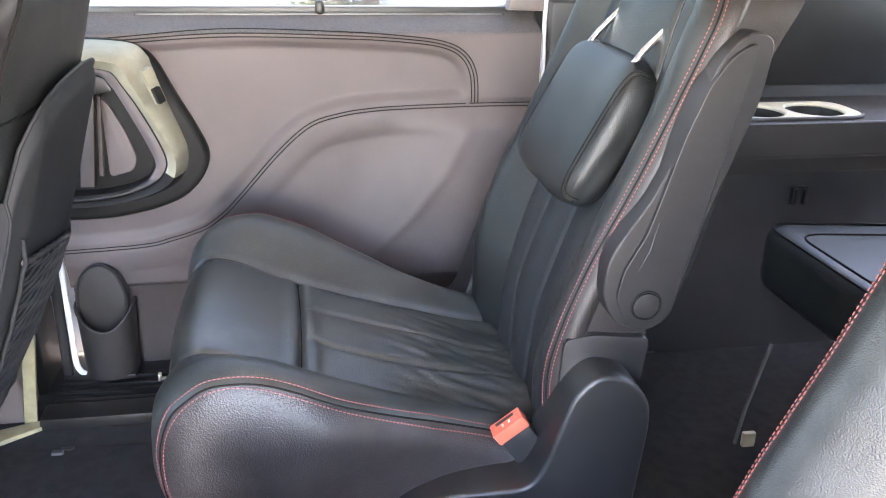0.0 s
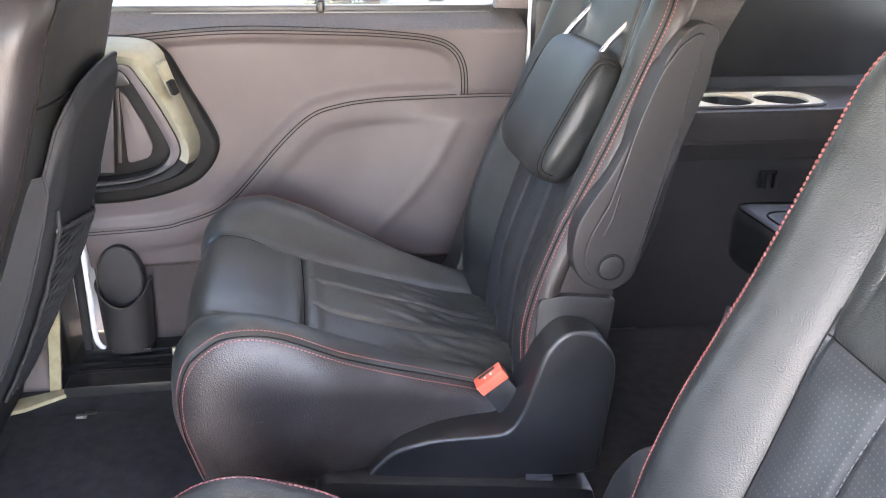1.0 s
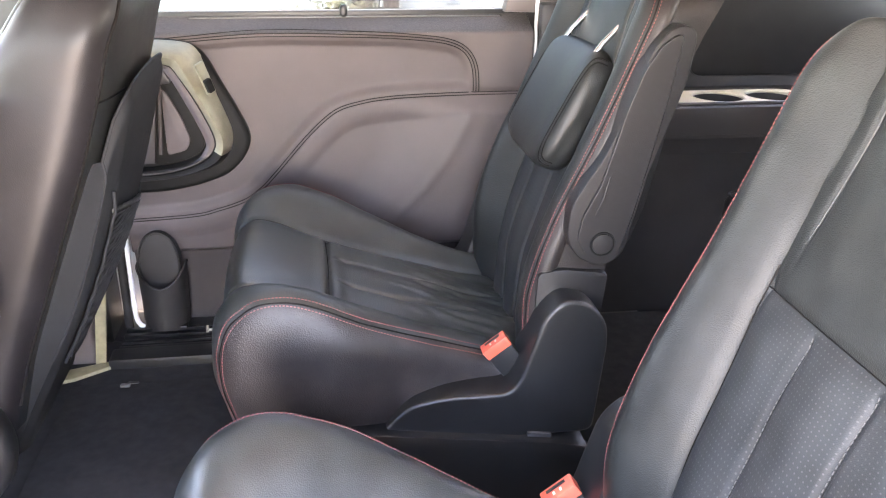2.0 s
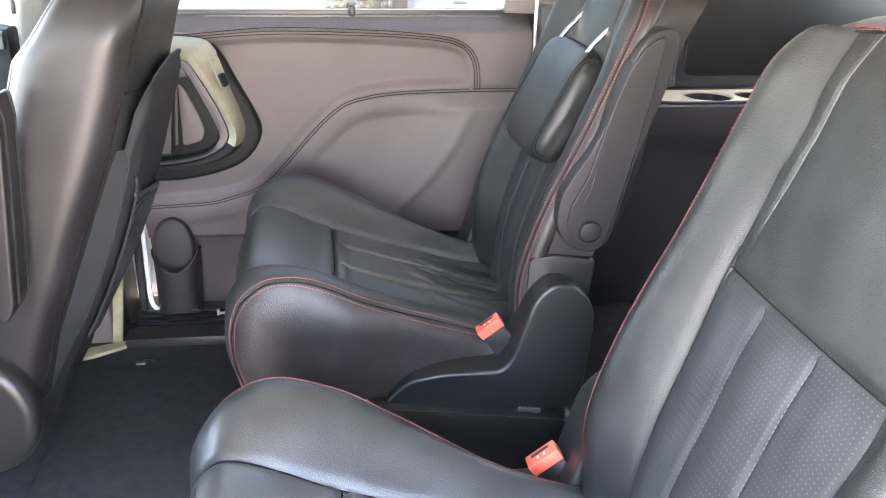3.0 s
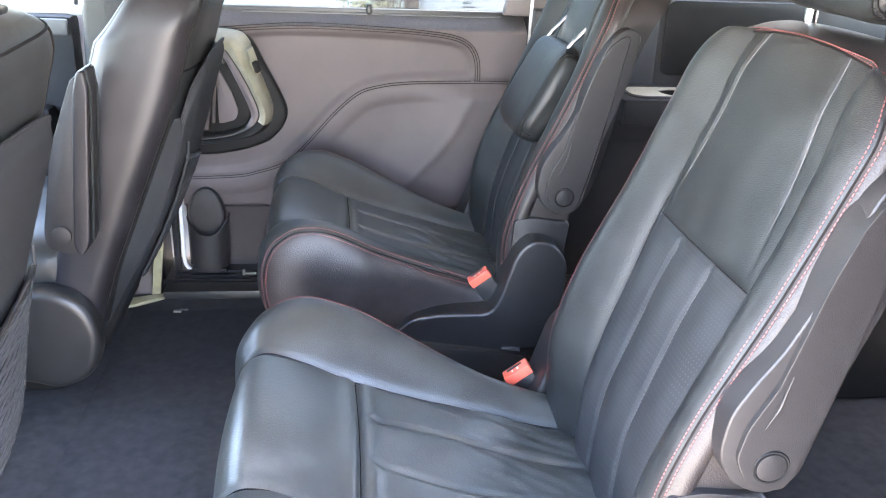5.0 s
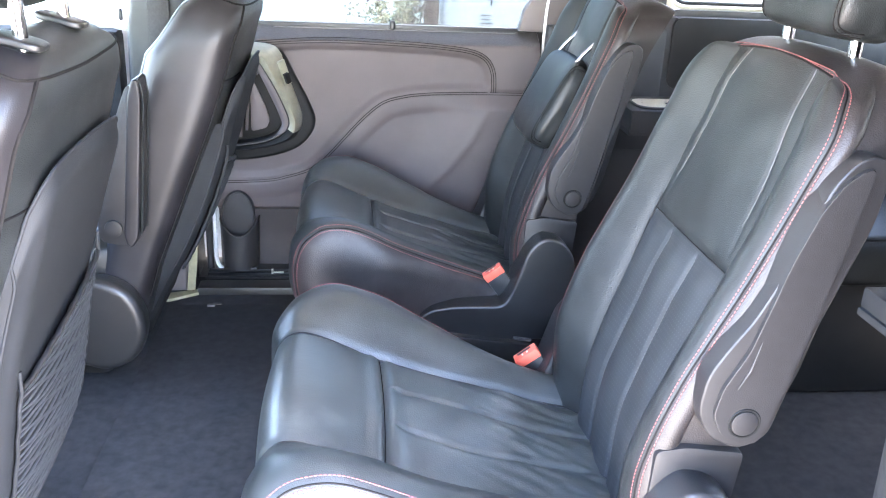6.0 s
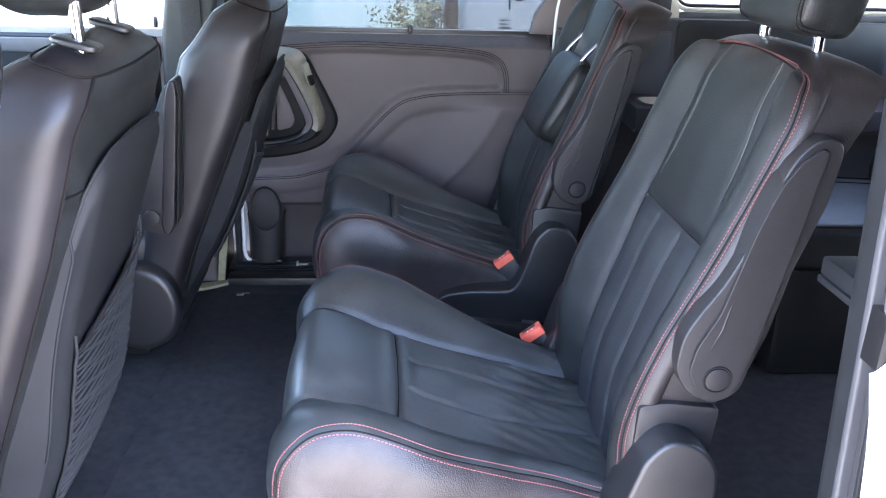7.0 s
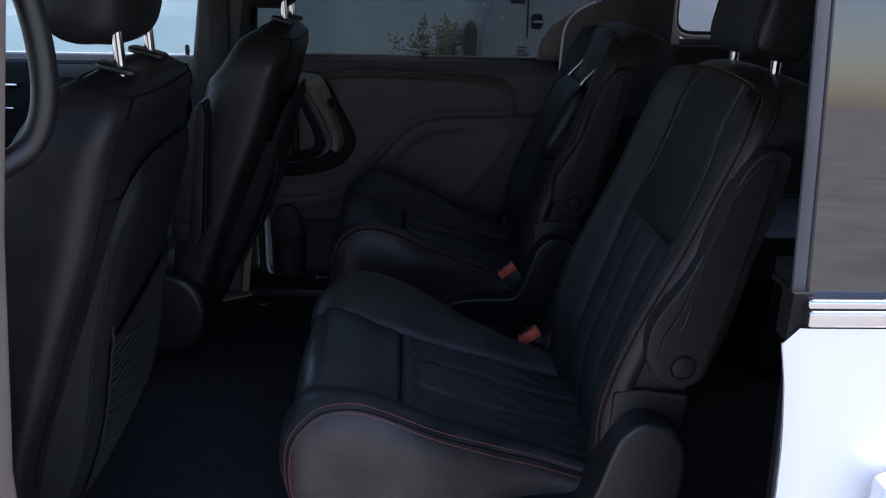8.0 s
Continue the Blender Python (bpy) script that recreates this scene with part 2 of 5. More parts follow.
def rounded(profile, n=6, r=0.02):
    """A polygon with its corners rounded."""
    out = []
    m = len(profile)
    for i in range(m):
        p, a, b = Vector(profile[i]), Vector(profile[i - 1]), Vector(profile[(i + 1) % m])
        ra = min(r, (a - p).length * 0.45)
        rb = min(r, (b - p).length * 0.45)
        s, e = p + (a - p).normalized() * ra, p + (b - p).normalized() * rb
        for k in range(n + 1):
            t = k / n
            q = s * (1 - t) ** 2 + p * 2 * t * (1 - t) + e * t * t
            out.append((q.x, q.y))
    return out


def moved(geo, m):
    return [m @ Vector(v) for v in geo[0]], geo[1]


def cushion_block(cx, cy, cz, hx, hy, hz, power=4.0, n=18, pinch=0.0):
    """A soft upholstered block: a superellipsoid, with the surface a little uneven."""
    bm = bmesh.new()
    bmesh.ops.create_cube(bm, size=2.0)
    bmesh.ops.subdivide_edges(bm, edges=list(bm.edges), cuts=n, use_grid_fill=True)
    for v in bm.verts:
        c = v.co
        k = (abs(c.x) ** power + abs(c.y) ** power + abs(c.z) ** power) ** (1 / power)
        q = c / k
        w = 1 + 0.012 * noise.noise(q * 2.3 + Vector((cx, cy, cz)))
        v.co = Vector((cx + q.x * hx * w, cy + q.y * hy * w, cz + q.z * hz * w))
    return from_bm(bm)


def bell(d, w):
    return math.exp(-(d / w) ** 2)


def step(a, b, x):
    t = min(max((x - a) / (b - a), 0.0), 1.0)
    return t * t * (3 - 2 * t)


def stations(points):
    """A smooth path through points, where equal steps of s go from point to point."""
    pts = [Vector((x, z, 0)) for x, z in points]
    n = len(pts) - 1

    def f(s):
        q = min(max(s, 0.0), 1.0) * n
        i = min(int(q), n - 1)
        t = q - i
        p0, p1, p2, p3 = pts[max(i - 1, 0)], pts[i], pts[i + 1], pts[min(i + 2, n)]
        return 0.5 * (2 * p1 + (p2 - p0) * t + (2 * p0 - 5 * p1 + 4 * p2 - p3) * t * t + (3 * p1 - p0 - 3 * p2 + p3) * t ** 3)

    return f


def outward(f, s):
    t = (f(min(1, s + 0.01)) - f(max(0, s - 0.01))).normalized()
    return Vector((-t.y, t.x, 0))


FLOOR = 0.03


def slab(profile, z0, z1, bevel=0.0, seg=3):
    """A plan (x, y), raised from z0 to z1, with rounded rims."""
    v, f = prism(profile, z0, z1, bevel, seg)
    return [Vector((p.x, p.z, p.y)) for p in v], f

# ---- the place round the van ----
ASPHALT = material("worn_concrete_ground", (0.232, 0.225, 0.212), 0.9, 0, 0.2, 1.5, 0.6, 60, spec=0.2)
SIDING = material("pale_blue_painted_wall", (0.56, 0.70, 0.69), 0.7, 0, 0.12, 0.8, 0.3, 20)
GROUND_Z = -0.42
single("ground", ([(-400, -400, GROUND_Z), (400, -400, GROUND_Z), (400, 400, GROUND_Z), (-400, 400, GROUND_Z)], [(0, 1, 2, 3)]), ASPHALT,
       "sunlit worn concrete yard around the van", "ground", "structure", smooth=False)


def far_wall():
    """A long painted wall behind the van, with shallow vertical ribs."""
    verts, faces = [], []
    n = 160
    for i in range(n + 1):
        x = -14 + 30 * i / n
        y = 6.5 - (0.03 if i % 4 in (1, 2) else 0.0)
        verts += [(x, y, GROUND_Z), (x, y, 2.0), (x, 6.8, 2.0)]
    for i in range(n):
        a, b = i * 3, (i + 1) * 3
        faces += [(a, b, b + 1, a + 1), (a + 1, b + 1, b + 2, a + 2)]
    single("wall_yard", (verts, faces), SIDING, "long pale blue painted wall behind the yard", "wall", "structure", smooth=False)


far_wall()

LEAF = material("grey_green_leaf", (0.055, 0.07, 0.04), 0.7, 0, 0.4, 30)
TWIG = material("dry_twig", (0.08, 0.065, 0.05), 0.9, 0, 0.3, 30)


def shrub(x, y, h, seed):
    """A thin, dry shrub: twigs that fork upwards, with small leaves."""
    rnd = random.Random(seed)
    ob = thing("shrub", (x, y, GROUND_Z), "thin dry shrub growing at the foot of the wall", "shrub", "shrubs by the wall")
    twigs, leaves = [], ([], [])
    for _ in range(16):
        a, lean = rnd.uniform(0, 6.28), rnd.uniform(0.05, 0.28)
        pts, p = [], Vector((x + rnd.uniform(-0.05, 0.05), y, GROUND_Z))
        d = Vector((math.cos(a) * lean, math.sin(a) * lean, 1))
        n = 9
        for i in range(n):
            pts.append(p.copy())
            p = p + d * (h * rnd.uniform(0.75, 1.1) / n) + Vector((rnd.uniform(-0.02, 0.02), rnd.uniform(-0.02, 0.02), 0))
            if i > 2:
                for _ in range(16):
                    c = p + Vector((rnd.gauss(0, 0.022), rnd.gauss(0, 0.022), rnd.gauss(0, 0.03)))
                    u = Vector((rnd.uniform(-1, 1), rnd.uniform(-1, 1), rnd.uniform(-0.2, 1))).normalized() * rnd.uniform(0.02, 0.045)
                    w = u.orthogonal().normalized() * 0.010
                    k = len(leaves[0])
                    leaves[0].extend([c, c + u * 0.5 + w, c + u, c + u * 0.5 - w])
                    leaves[1].append((k, k + 1, k + 2, k + 3))
        twigs.append(tube(pts, [0.012 * (1 - i / (n + 1)) + 0.002 for i in range(n)], 5))
    part("twigs", join(*twigs), TWIG, ob)
    tagged(part("leaves", leaves, LEAF, ob, smooth=False), kind="stuff")


shrub(0.38, 4.2, 0.98, 3)
shrub(0.54, 4.25, 1.05, 8)


def parked_vehicle():
    """A pale grey vehicle that stands beyond the far window."""
    ob = thing("parked_van", (2.2, 4.2, GROUND_Z), "pale grey parked van with a chrome door handle", "van")
    paint = material("pale_grey_paint", (0.46, 0.47, 0.47), 0.35, 0, 0.04, 3, coat=0.5)
    prof = rounded([(0.66, -0.25), (5.0, -0.25), (5.0, 1.9), (1.6, 1.9), (0.9, 1.05), (0.66, 0.70)], 6, 0.18)
    part("body", prism(prof, 3.4, 5.0, 0.05, 4), paint, ob)
    part("door_gap", block(0.952, 0.960, 3.396, 3.41, 0.59, 1.3, 0.0), RUBBER, ob)
    cup = part("handle_cup", cushion_block(1.012, 3.40, 0.685, 0.035, 0.008, 0.045, 3, 6), RUBBER, ob)
    part("handle", block(0.985, 1.045, 3.375, 3.392, 0.675, 0.692, 0.005), CHROME, cup, "chrome handle")
    for x, z in ((0.689, 0.772), (0.802, 0.708)):
        part("knob", cushion_block(x, 3.39, z, 0.013, 0.013, 0.014, 2.5, 6), CHROME, ob, "small chrome knob")
    part("vent", block(0.85, 0.935, 3.392, 3.402, 0.785, 0.83, 0.004), DARK_TRIM, ob)
    for i, w in enumerate((0.06, 0.05, 0.07)):
        part("marking", block(0.90, 0.90 + w, 3.3955, 3.401, 0.530 - 0.022 * i, 0.536 - 0.022 * i, 0.0), DARK_TRIM, ob)
    for x in (1.5, 4.2):
        part("wheel", moved(cushion_block(0, 0, 0, 0.33, 0.11, 0.33, 3, 12), Matrix.Translation((x, 3.5, GROUND_Z + 0.33))), RUBBER, ob)


parked_vehicle()
post = thing("rubber_post", (0.615, 3.35, GROUND_Z), "black rubber-covered post beside the parked van", "post")
part("post_body", tube([(0.615, 3.35, GROUND_Z), (0.615, 3.35, 0.60), (0.615, 3.35, 0.655), (0.615, 3.35, 0.685)], [0.042, 0.042, 0.034, 0.010], 16), DEEP, post)

# ---- the van's shell ----
single("floor", block(-1.9, 2.4, -0.86, 0.80, -0.06, FLOOR, 0.0), CARPET, "charcoal carpet covering the van floor", "floor", "structure", smooth=False)
single("floor_lid", block(-0.30, 0.10, -0.72, 0.60, FLOOR - 0.01, FLOOR + 0.006, 0.004), CARPET, "carpeted lid over a storage bin in the floor", "floor hatch", "structure")


def roof():
    P = lambda u, v: Vector((-1.2 + 3.5 * u, 0.80 * v, 1.25 - 0.05 * v * v - 0.10 * (2 * u - 1) ** 4))
    single("ceiling", patch(P, 20, 16), HEADLINER, "light grey cloth headliner under the van roof", "ceiling", "structure")
    Q = lambda u, v: Vector((-1.25 + 3.6 * u, 0.86 * v, 1.33 - 0.06 * v * v - 0.10 * (2 * u - 1) ** 4))
    single("roof", patch(Q, 20, 16), WHITE_PAINT, "white painted roof of the van", "roof", "structure")
    for name, y in (("roof_rail_far", 0.88), ("roof_rail_near", -0.91)):
        single(name, block(-1.25, 2.35, y - 0.06, y + 0.06, 1.11, 1.26, 0.02), HEADLINER, "light grey trim along the roof edge", "trim", "structure")


roof()

# far side: body skin below the windows
single("wall_far_skin", block(-1.25, 2.4, 0.975, 1.0, -0.25, 0.735, 0.008), WHITE_PAINT, "white outer skin of the van's far side", "car body", "structure")
single("sill_far", join(block(-0.60, 1.0, 0.72, 0.97, -0.10, 0.028, 0.004),
                        *[block(-0.235, 0.75, 0.755 + 0.03 * i, 0.768 + 0.03 * i, 0.024, 0.036, 0.003) for i in range(4)]),
       BLACK_PLASTIC, "black ribbed plastic sill plate under the sliding door", "sill", "structure")
single("sill_trim_far", block(-0.24, 0.75, 0.672, 0.73, 0.0, 0.052, 0.008), BLACK_PLASTIC, "black plastic edge of the carpet along the sill", "sill trim", "structure")

SEAM_UP = [(-0.21, 0.683), (-0.1, 0.690), (0.11, 0.704), (0.332, 0.700), (0.45, 0.693), (0.52, 0.683), (0.557, 0.664), (0.575, 0.63), (0.579, 0.578)]
SEAM_S = [(0.72, 0.577), (0.579, 0.577), (0.445, 0.574), (0.38, 0.570), (0.327, 0.562), (0.269, 0.543), (0.208, 0.491), (0.133, 0.407), (0.10, 0.372), (0.059, 0.342), (0.0, 0.322), (-0.06, 0.309), (-0.21, 0.302)]


def polyline_distance(pts):
    """Signed distance to a path in the panel's plane (positive below it) as a function of x, z."""
    f, _ = curve([(x, z, 0) for x, z in pts])
    q = np.array([tuple(f(i / 160))[:2] for i in range(161)])
    order = q[np.argsort(q[:, 0])]

    def d(x, z):
        e = np.hypot(q[:, 0] - x, q[:, 1] - z).min()
        return e if z < np.interp(x, order[:, 0], order[:, 1]) else -e

    return d


D_UP, D_S = polyline_distance(SEAM_UP), polyline_distance(SEAM_S)


def panel_y(x, z):
    """How far in the far door's panel stands at x, z."""
    y = 0.885 - 0.035 * step(0.10, 0.45, z)
    y += 0.085 * step(0.704, 0.744, z)                       # ledge under the window
    d = D_UP(x, z)
    s = D_S(x, z)
    inside = d > 0 and x < 0.579 and s <= 0
    y += (0.014 * step(0.0, 0.022, d) * step(0.0, 0.03, -s) if inside else 0.0)    # sunken upper pad
    y += 0.004 * bell(d, 0.007) * (1 if s <= 0 else 0)
    y -= 0.020 * step(-0.002, 0.05, s) if s > 0 else 0.0     # lower pad stands proud
    y += 0.004 * bell(s, 0.006)
    fold = x - float(np.interp(z, [0.20, 0.30, 0.36, 0.44, 0.525, 0.58], [0.32, 0.412, 0.468, 0.525, 0.567, 0.575]))
    if s > 0:                                                # soft fold behind the elbow
        y += (0.024 * step(-0.005, -0.17, fold) - 0.004 * bell(fold, 0.016)) * step(0.0, 0.06, s)
    y += 0.022 * step(0.222, 0.205, z)                       # kick panel set back
    return y + 0.0012 * noise.noise(Vector((x * 6, z * 6, 3)))


def far_door():
    door = thing("sliding_door", (0.25, 0.9, 0.03), "closed sliding door with taupe vinyl trim and a stitched seam", "car door")
    P = lambda u, v: (lambda x, z: Vector((x, panel_y(x, z), z)))(-0.205 + 0.915 * u, 0.207 + 0.502 * v)
    part("window_ledge", patch(lambda u, v: (lambda x, z: Vector((x, panel_y(x, z), z)))(-0.205 + 0.915 * u, 0.709 + 0.036 * v), 60, 12, 0, 1, 0, 1), LEDGE, door, "speckled dark ledge under the window")
    part("door_trim", patch(P, 170, 120, 0, 1, 0, 1), TAUPE, door)
    part("kick_panel", patch(lambda u, v: (lambda x, z: Vector((x, panel_y(x, z), z)))(-0.205 + 0.915 * u, 0.012 + 0.195 * v), 60, 20, 0, 1, 0, 1), KICK, door, "dark taupe kick panel")
    part("rear_edge", patch(lambda u, v: Vector((0.71 + 0.02 * u, panel_y(0.71, 0.05 + 0.695 * v) + 0.10 * u, 0.05 + 0.695 * v)), 2, 30, 0, 1, 0, 1), BLACK_PLASTIC, door)
    for pts2, offs in ((SEAM_S, (0.0, 0.0055)), (SEAM_UP, (0.0, 0.006, 0.012))):
        f, L = curve([(x, z, 0) for x, z in pts2])
        for off in offs:
            pts = []
            for i in range(141):
                a = f(i / 140)
                t = (f(min(1, i / 140 + 0.01)) - f(max(0, i / 140 - 0.01))).normalized()
                q = a + Vector((-t.y, t.x, 0)) * off
                if q.x < 0.708:
                    pts.append((q.x, panel_y(q.x, q.y) - 0.0009, q.y))
            part("seam_cord", tube(pts, 0.0011, 5), PIPING, door)
    part("rear_flange", block(0.700, 0.734, 0.930, 0.972, 0.05, 0.80, 0.004), BLACK_PLASTIC, door)
    # window strip, belt moulding and lock knob
    part("belt_moulding", block(-0.18, 0.70, 0.930, 0.962, 0.725, 0.748, 0.004), BLACK_PLASTIC, door)
    slot = part("belt_strip", prism(rounded([(-0.036, 0.7215), (0.652, 0.7215), (0.652, 0.7375), (-0.036, 0.7375)], 5, 0.008), 0.921, 0.931, 0.002), STRIP, door, "pale grey strip with a slot below the glass")
    part("slot", block(-0.020, 0.640, 0.9193, 0.9225, 0.7275, 0.7300, 0.001), BLACK_PLASTIC, slot)
    part("strip_border", tube([(x, 0.9205, z) for x, z in rounded([(-0.036, 0.7215), (0.652, 0.7215), (0.652, 0.7375), (-0.036, 0.7375)], 5, 0.008)], 0.0013, 6, True), BLACK_PLASTIC, slot)
    part("lock_knob", cushion_block(0.298, 0.926, 0.747, 0.009, 0.009, 0.014, 3.0, 4), BLACK_PLASTIC, door)
    part("window_glass", block(-0.275, 0.90, 0.950, 0.955, 0.735, 1.16, 0.0), TINTED, door)
    # handle: dark surround, grip, lever and lock switch
    bezel = rounded([(-0.205, 0.705), (-0.085, 0.706), (-0.030, 0.697), (0.003, 0.670), (0.028, 0.615), (0.062, 0.549), (0.083, 0.502), (0.083, 0.474), (0.066, 0.441), (0.033, 0.409), (-0.027, 0.387), (-0.104, 0.373), (-0.205, 0.372)], 5, 0.03)
    # surround and recess: shade inside the handle is put into the colour
    handle = part("handle_surround", prism(bezel, 0.835, 0.875, 0.012, 3), DEEP, door, "black surround of the door handle, darkened for its recess shade")
    inner = rounded([(-0.205, 0.648), (-0.085, 0.648), (-0.062, 0.62), (-0.018, 0.52), (-0.010, 0.488), (-0.020, 0.466), (-0.055, 0.446), (-0.205, 0.432)], 5, 0.02)
    part("handle_recess", prism(inner, 0.828, 0.838, 0.003), DEEP, handle)
    plate = rounded([(-0.092, 0.605), (-0.080, 0.594), (-0.055, 0.539), (-0.041, 0.494), (-0.050, 0.471), (-0.092, 0.460)], 5, 0.010)
    part("recess_plate", prism(plate, 0.822, 0.830, 0.003), TAUPE, handle)
    # side views (x, z) of the grip, from its rim to its hollow
    RIM = [(-0.215, 0.701), (-0.150, 0.703), (-0.082, 0.703), (-0.030, 0.696), (-0.010, 0.679), (0.001, 0.655), (0.019, 0.596), (0.039, 0.541), (0.048, 0.504), (0.042, 0.468), (0.016, 0.437), (-0.040, 0.416), (-0.118, 0.406), (-0.215, 0.402)]
    RIDGE = [(-0.215, 0.675), (-0.150, 0.677), (-0.090, 0.677), (-0.055, 0.672), (-0.044, 0.660), (-0.035, 0.644), (-0.012, 0.597), (0.012, 0.546), (0.029, 0.506), (0.026, 0.470), (0.002, 0.446), (-0.050, 0.427), (-0.118, 0.417), (-0.215, 0.413)]
    HOLLOW = [(-0.215, 0.662), (-0.150, 0.663), (-0.097, 0.663), (-0.067, 0.658), (-0.057, 0.650), (-0.048, 0.635), (-0.027, 0.600), (-0.003, 0.551), (0.014, 0.505), (0.011, 0.478), (-0.012, 0.454), (-0.058, 0.435), (-0.118, 0.425), (-0.215, 0.420)]
    INNER = [(-0.215, 0.651), (-0.150, 0.652), (-0.098, 0.652), (-0.079, 0.645), (-0.070, 0.634), (-0.061, 0.619), (-0.040, 0.575), (-0.016, 0.520), (-0.007, 0.488), (-0.016, 0.468), (-0.030, 0.456), (-0.062, 0.443), (-0.119, 0.434), (-0.215, 0.431)]
    rim, ridge, hollow, within = stations(RIM), stations(RIDGE), stations(HOLLOW), stations(INNER)

    def band(f, g, yf, yg, s0, s1, lift=0.0):
        P = lambda u, v: (lambda q: Vector((q.x, yf + (yg - yf) * v - lift * math.sin(math.pi * v), q.y)))(f(s0 + (s1 - s0) * u).lerp(g(s0 + (s1 - s0) * u), v))
        return patch(P, 60, 8, 0, 1, 0, 1)

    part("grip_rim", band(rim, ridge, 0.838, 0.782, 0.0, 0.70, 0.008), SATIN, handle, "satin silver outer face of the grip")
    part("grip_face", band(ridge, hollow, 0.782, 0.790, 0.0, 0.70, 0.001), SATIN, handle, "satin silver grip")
    # lower grip in near-black: its shade is painted, the satin stops above
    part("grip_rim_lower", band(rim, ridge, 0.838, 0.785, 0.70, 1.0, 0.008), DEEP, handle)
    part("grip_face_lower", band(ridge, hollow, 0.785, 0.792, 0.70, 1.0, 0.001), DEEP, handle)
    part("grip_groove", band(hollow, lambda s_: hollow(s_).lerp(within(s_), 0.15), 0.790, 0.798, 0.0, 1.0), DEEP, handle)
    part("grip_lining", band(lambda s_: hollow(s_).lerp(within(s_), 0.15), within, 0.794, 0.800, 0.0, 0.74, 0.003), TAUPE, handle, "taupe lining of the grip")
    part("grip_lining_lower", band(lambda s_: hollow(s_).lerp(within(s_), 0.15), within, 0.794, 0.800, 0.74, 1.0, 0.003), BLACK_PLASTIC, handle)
    part("grip_throat", band(within, within, 0.800, 0.838, 0.0, 1.0), DEEP, handle)
    part("pull_lever", prism([(-0.119, 0.616), (-0.098, 0.616), (-0.117, 0.446), (-0.143, 0.446)], 0.806, 0.826, 0.006), TAUPE_DARK, handle)
    part("lever_rail", prism([(-0.096, 0.610), (-0.090, 0.610), (-0.101, 0.464), (-0.109, 0.464)], 0.815, 0.826, 0.002), TAUPE_DARK, handle)
    part("latch_plate", prism(rounded([(-0.205, 0.650), (-0.100, 0.650), (-0.079, 0.643), (-0.066, 0.619), (-0.115, 0.613), (-0.205, 0.613)], 4, 0.006), 0.806, 0.828, 0.004), BLACK_PLASTIC, handle)
    tilt = Euler((0, radians(-21), 0)).to_matrix().to_4x4()
    sw = part("lock_switch", moved(block(-0.010, 0.010, -0.005, 0.005, -0.035, 0.035, 0.003), Matrix.Translation((0.005, 0.790, 0.631)) @ Euler((0, 0, radians(40))).to_matrix().to_4x4() @ tilt), SATIN, handle, "silver lock switch")
    part("switch_rocker", moved(block(-0.0075, 0.0065, -0.006, 0.006, -0.014, 0.014, 0.002), Matrix.Translation((0.013, 0.784, 0.617)) @ Euler((0, 0, radians(40))).to_matrix().to_4x4() @ tilt), DEEP, sw)
    # bottle holder with a round speaker above it
    cx, w = -0.140, 0.055

    def bin_side(u, v):
        a = math.pi * v
        top = 0.150 + 0.045 * abs(math.cos(a)) ** 2
        return Vector((cx - w * math.cos(a) * (1 - 0.10 * (1 - u)), 0.872 - 0.062 * math.sin(a) ** 0.6, 0.045 + (top - 0.045) * u))

    holder = part("bottle_holder", patch(bin_side, 14, 28, 0, 1, 0, 1), HOLDER, door, "black bottle holder moulded in the door")
    part("rim", tube([bin_side(1.0, i / 28) for i in range(29)], 0.0030, 8), HOLDER, holder)
    part("holder_floor", block(cx - 0.048, cx + 0.048, 0.818, 0.875, 0.042, 0.052, 0.003), BLACK_PLASTIC, holder)
    oval = [(cx - 0.003 + 0.046 * math.cos(a), 0.200 + 0.075 * math.sin(a)) for a in [2 * math.pi * i / 36 for i in range(36)]]
    sp = part("speaker_grille", prism(oval, 0.850, 0.885, 0.006, 3), HOLDER, door, "oval black speaker grille")
    part("grille_ring", tube([(x, 0.851, z) for x, z in oval], 0.0032, 6, True), BLACK_PLASTIC, sp)


far_door()

# painted edges of the door opening
f_, _ = curve([(-0.214, 0.872, 0.40), (-0.214, 0.870, 0.25), (-0.214, 0.868, 0.10), (-0.212, 0.866, 0.055), (-0.201, 0.864, 0.036), (-0.178, 0.862, 0.030), (-0.155, 0.862, 0.030)])
single("jamb_front_far", moved(tube([f_(i / 40) for i in range(41)], 0.0062, 8), Matrix.Identity(4)), WHITE_PAINT, "white painted edge of the door opening", "door jamb", "structure")
f_, _ = curve([(0.716, 0.86, 0.50), (0.722, 0.87, 0.62), (0.726, 0.89, 0.74), (0.735, 0.90, 0.84), (0.765, 0.905, 0.89), (0.83, 0.91, 0.925)])
single("jamb_rear_far", tube([f_(i / 40) for i in range(41)], 0.0045, 8), WHITE_PAINT, "white painted rear edge of the door opening", "door jamb", "structure")
single("door_seal", tube([(-0.232, 0.872, 0.03), (-0.232, 0.876, 0.2), (-0.232, 0.886, 0.42), (-0.236, 0.91, 0.72), (-0.22, 0.92, 1.0)], 0.010, 8), RUBBER, "black rubber seal of the door opening", "door seal", "structure")

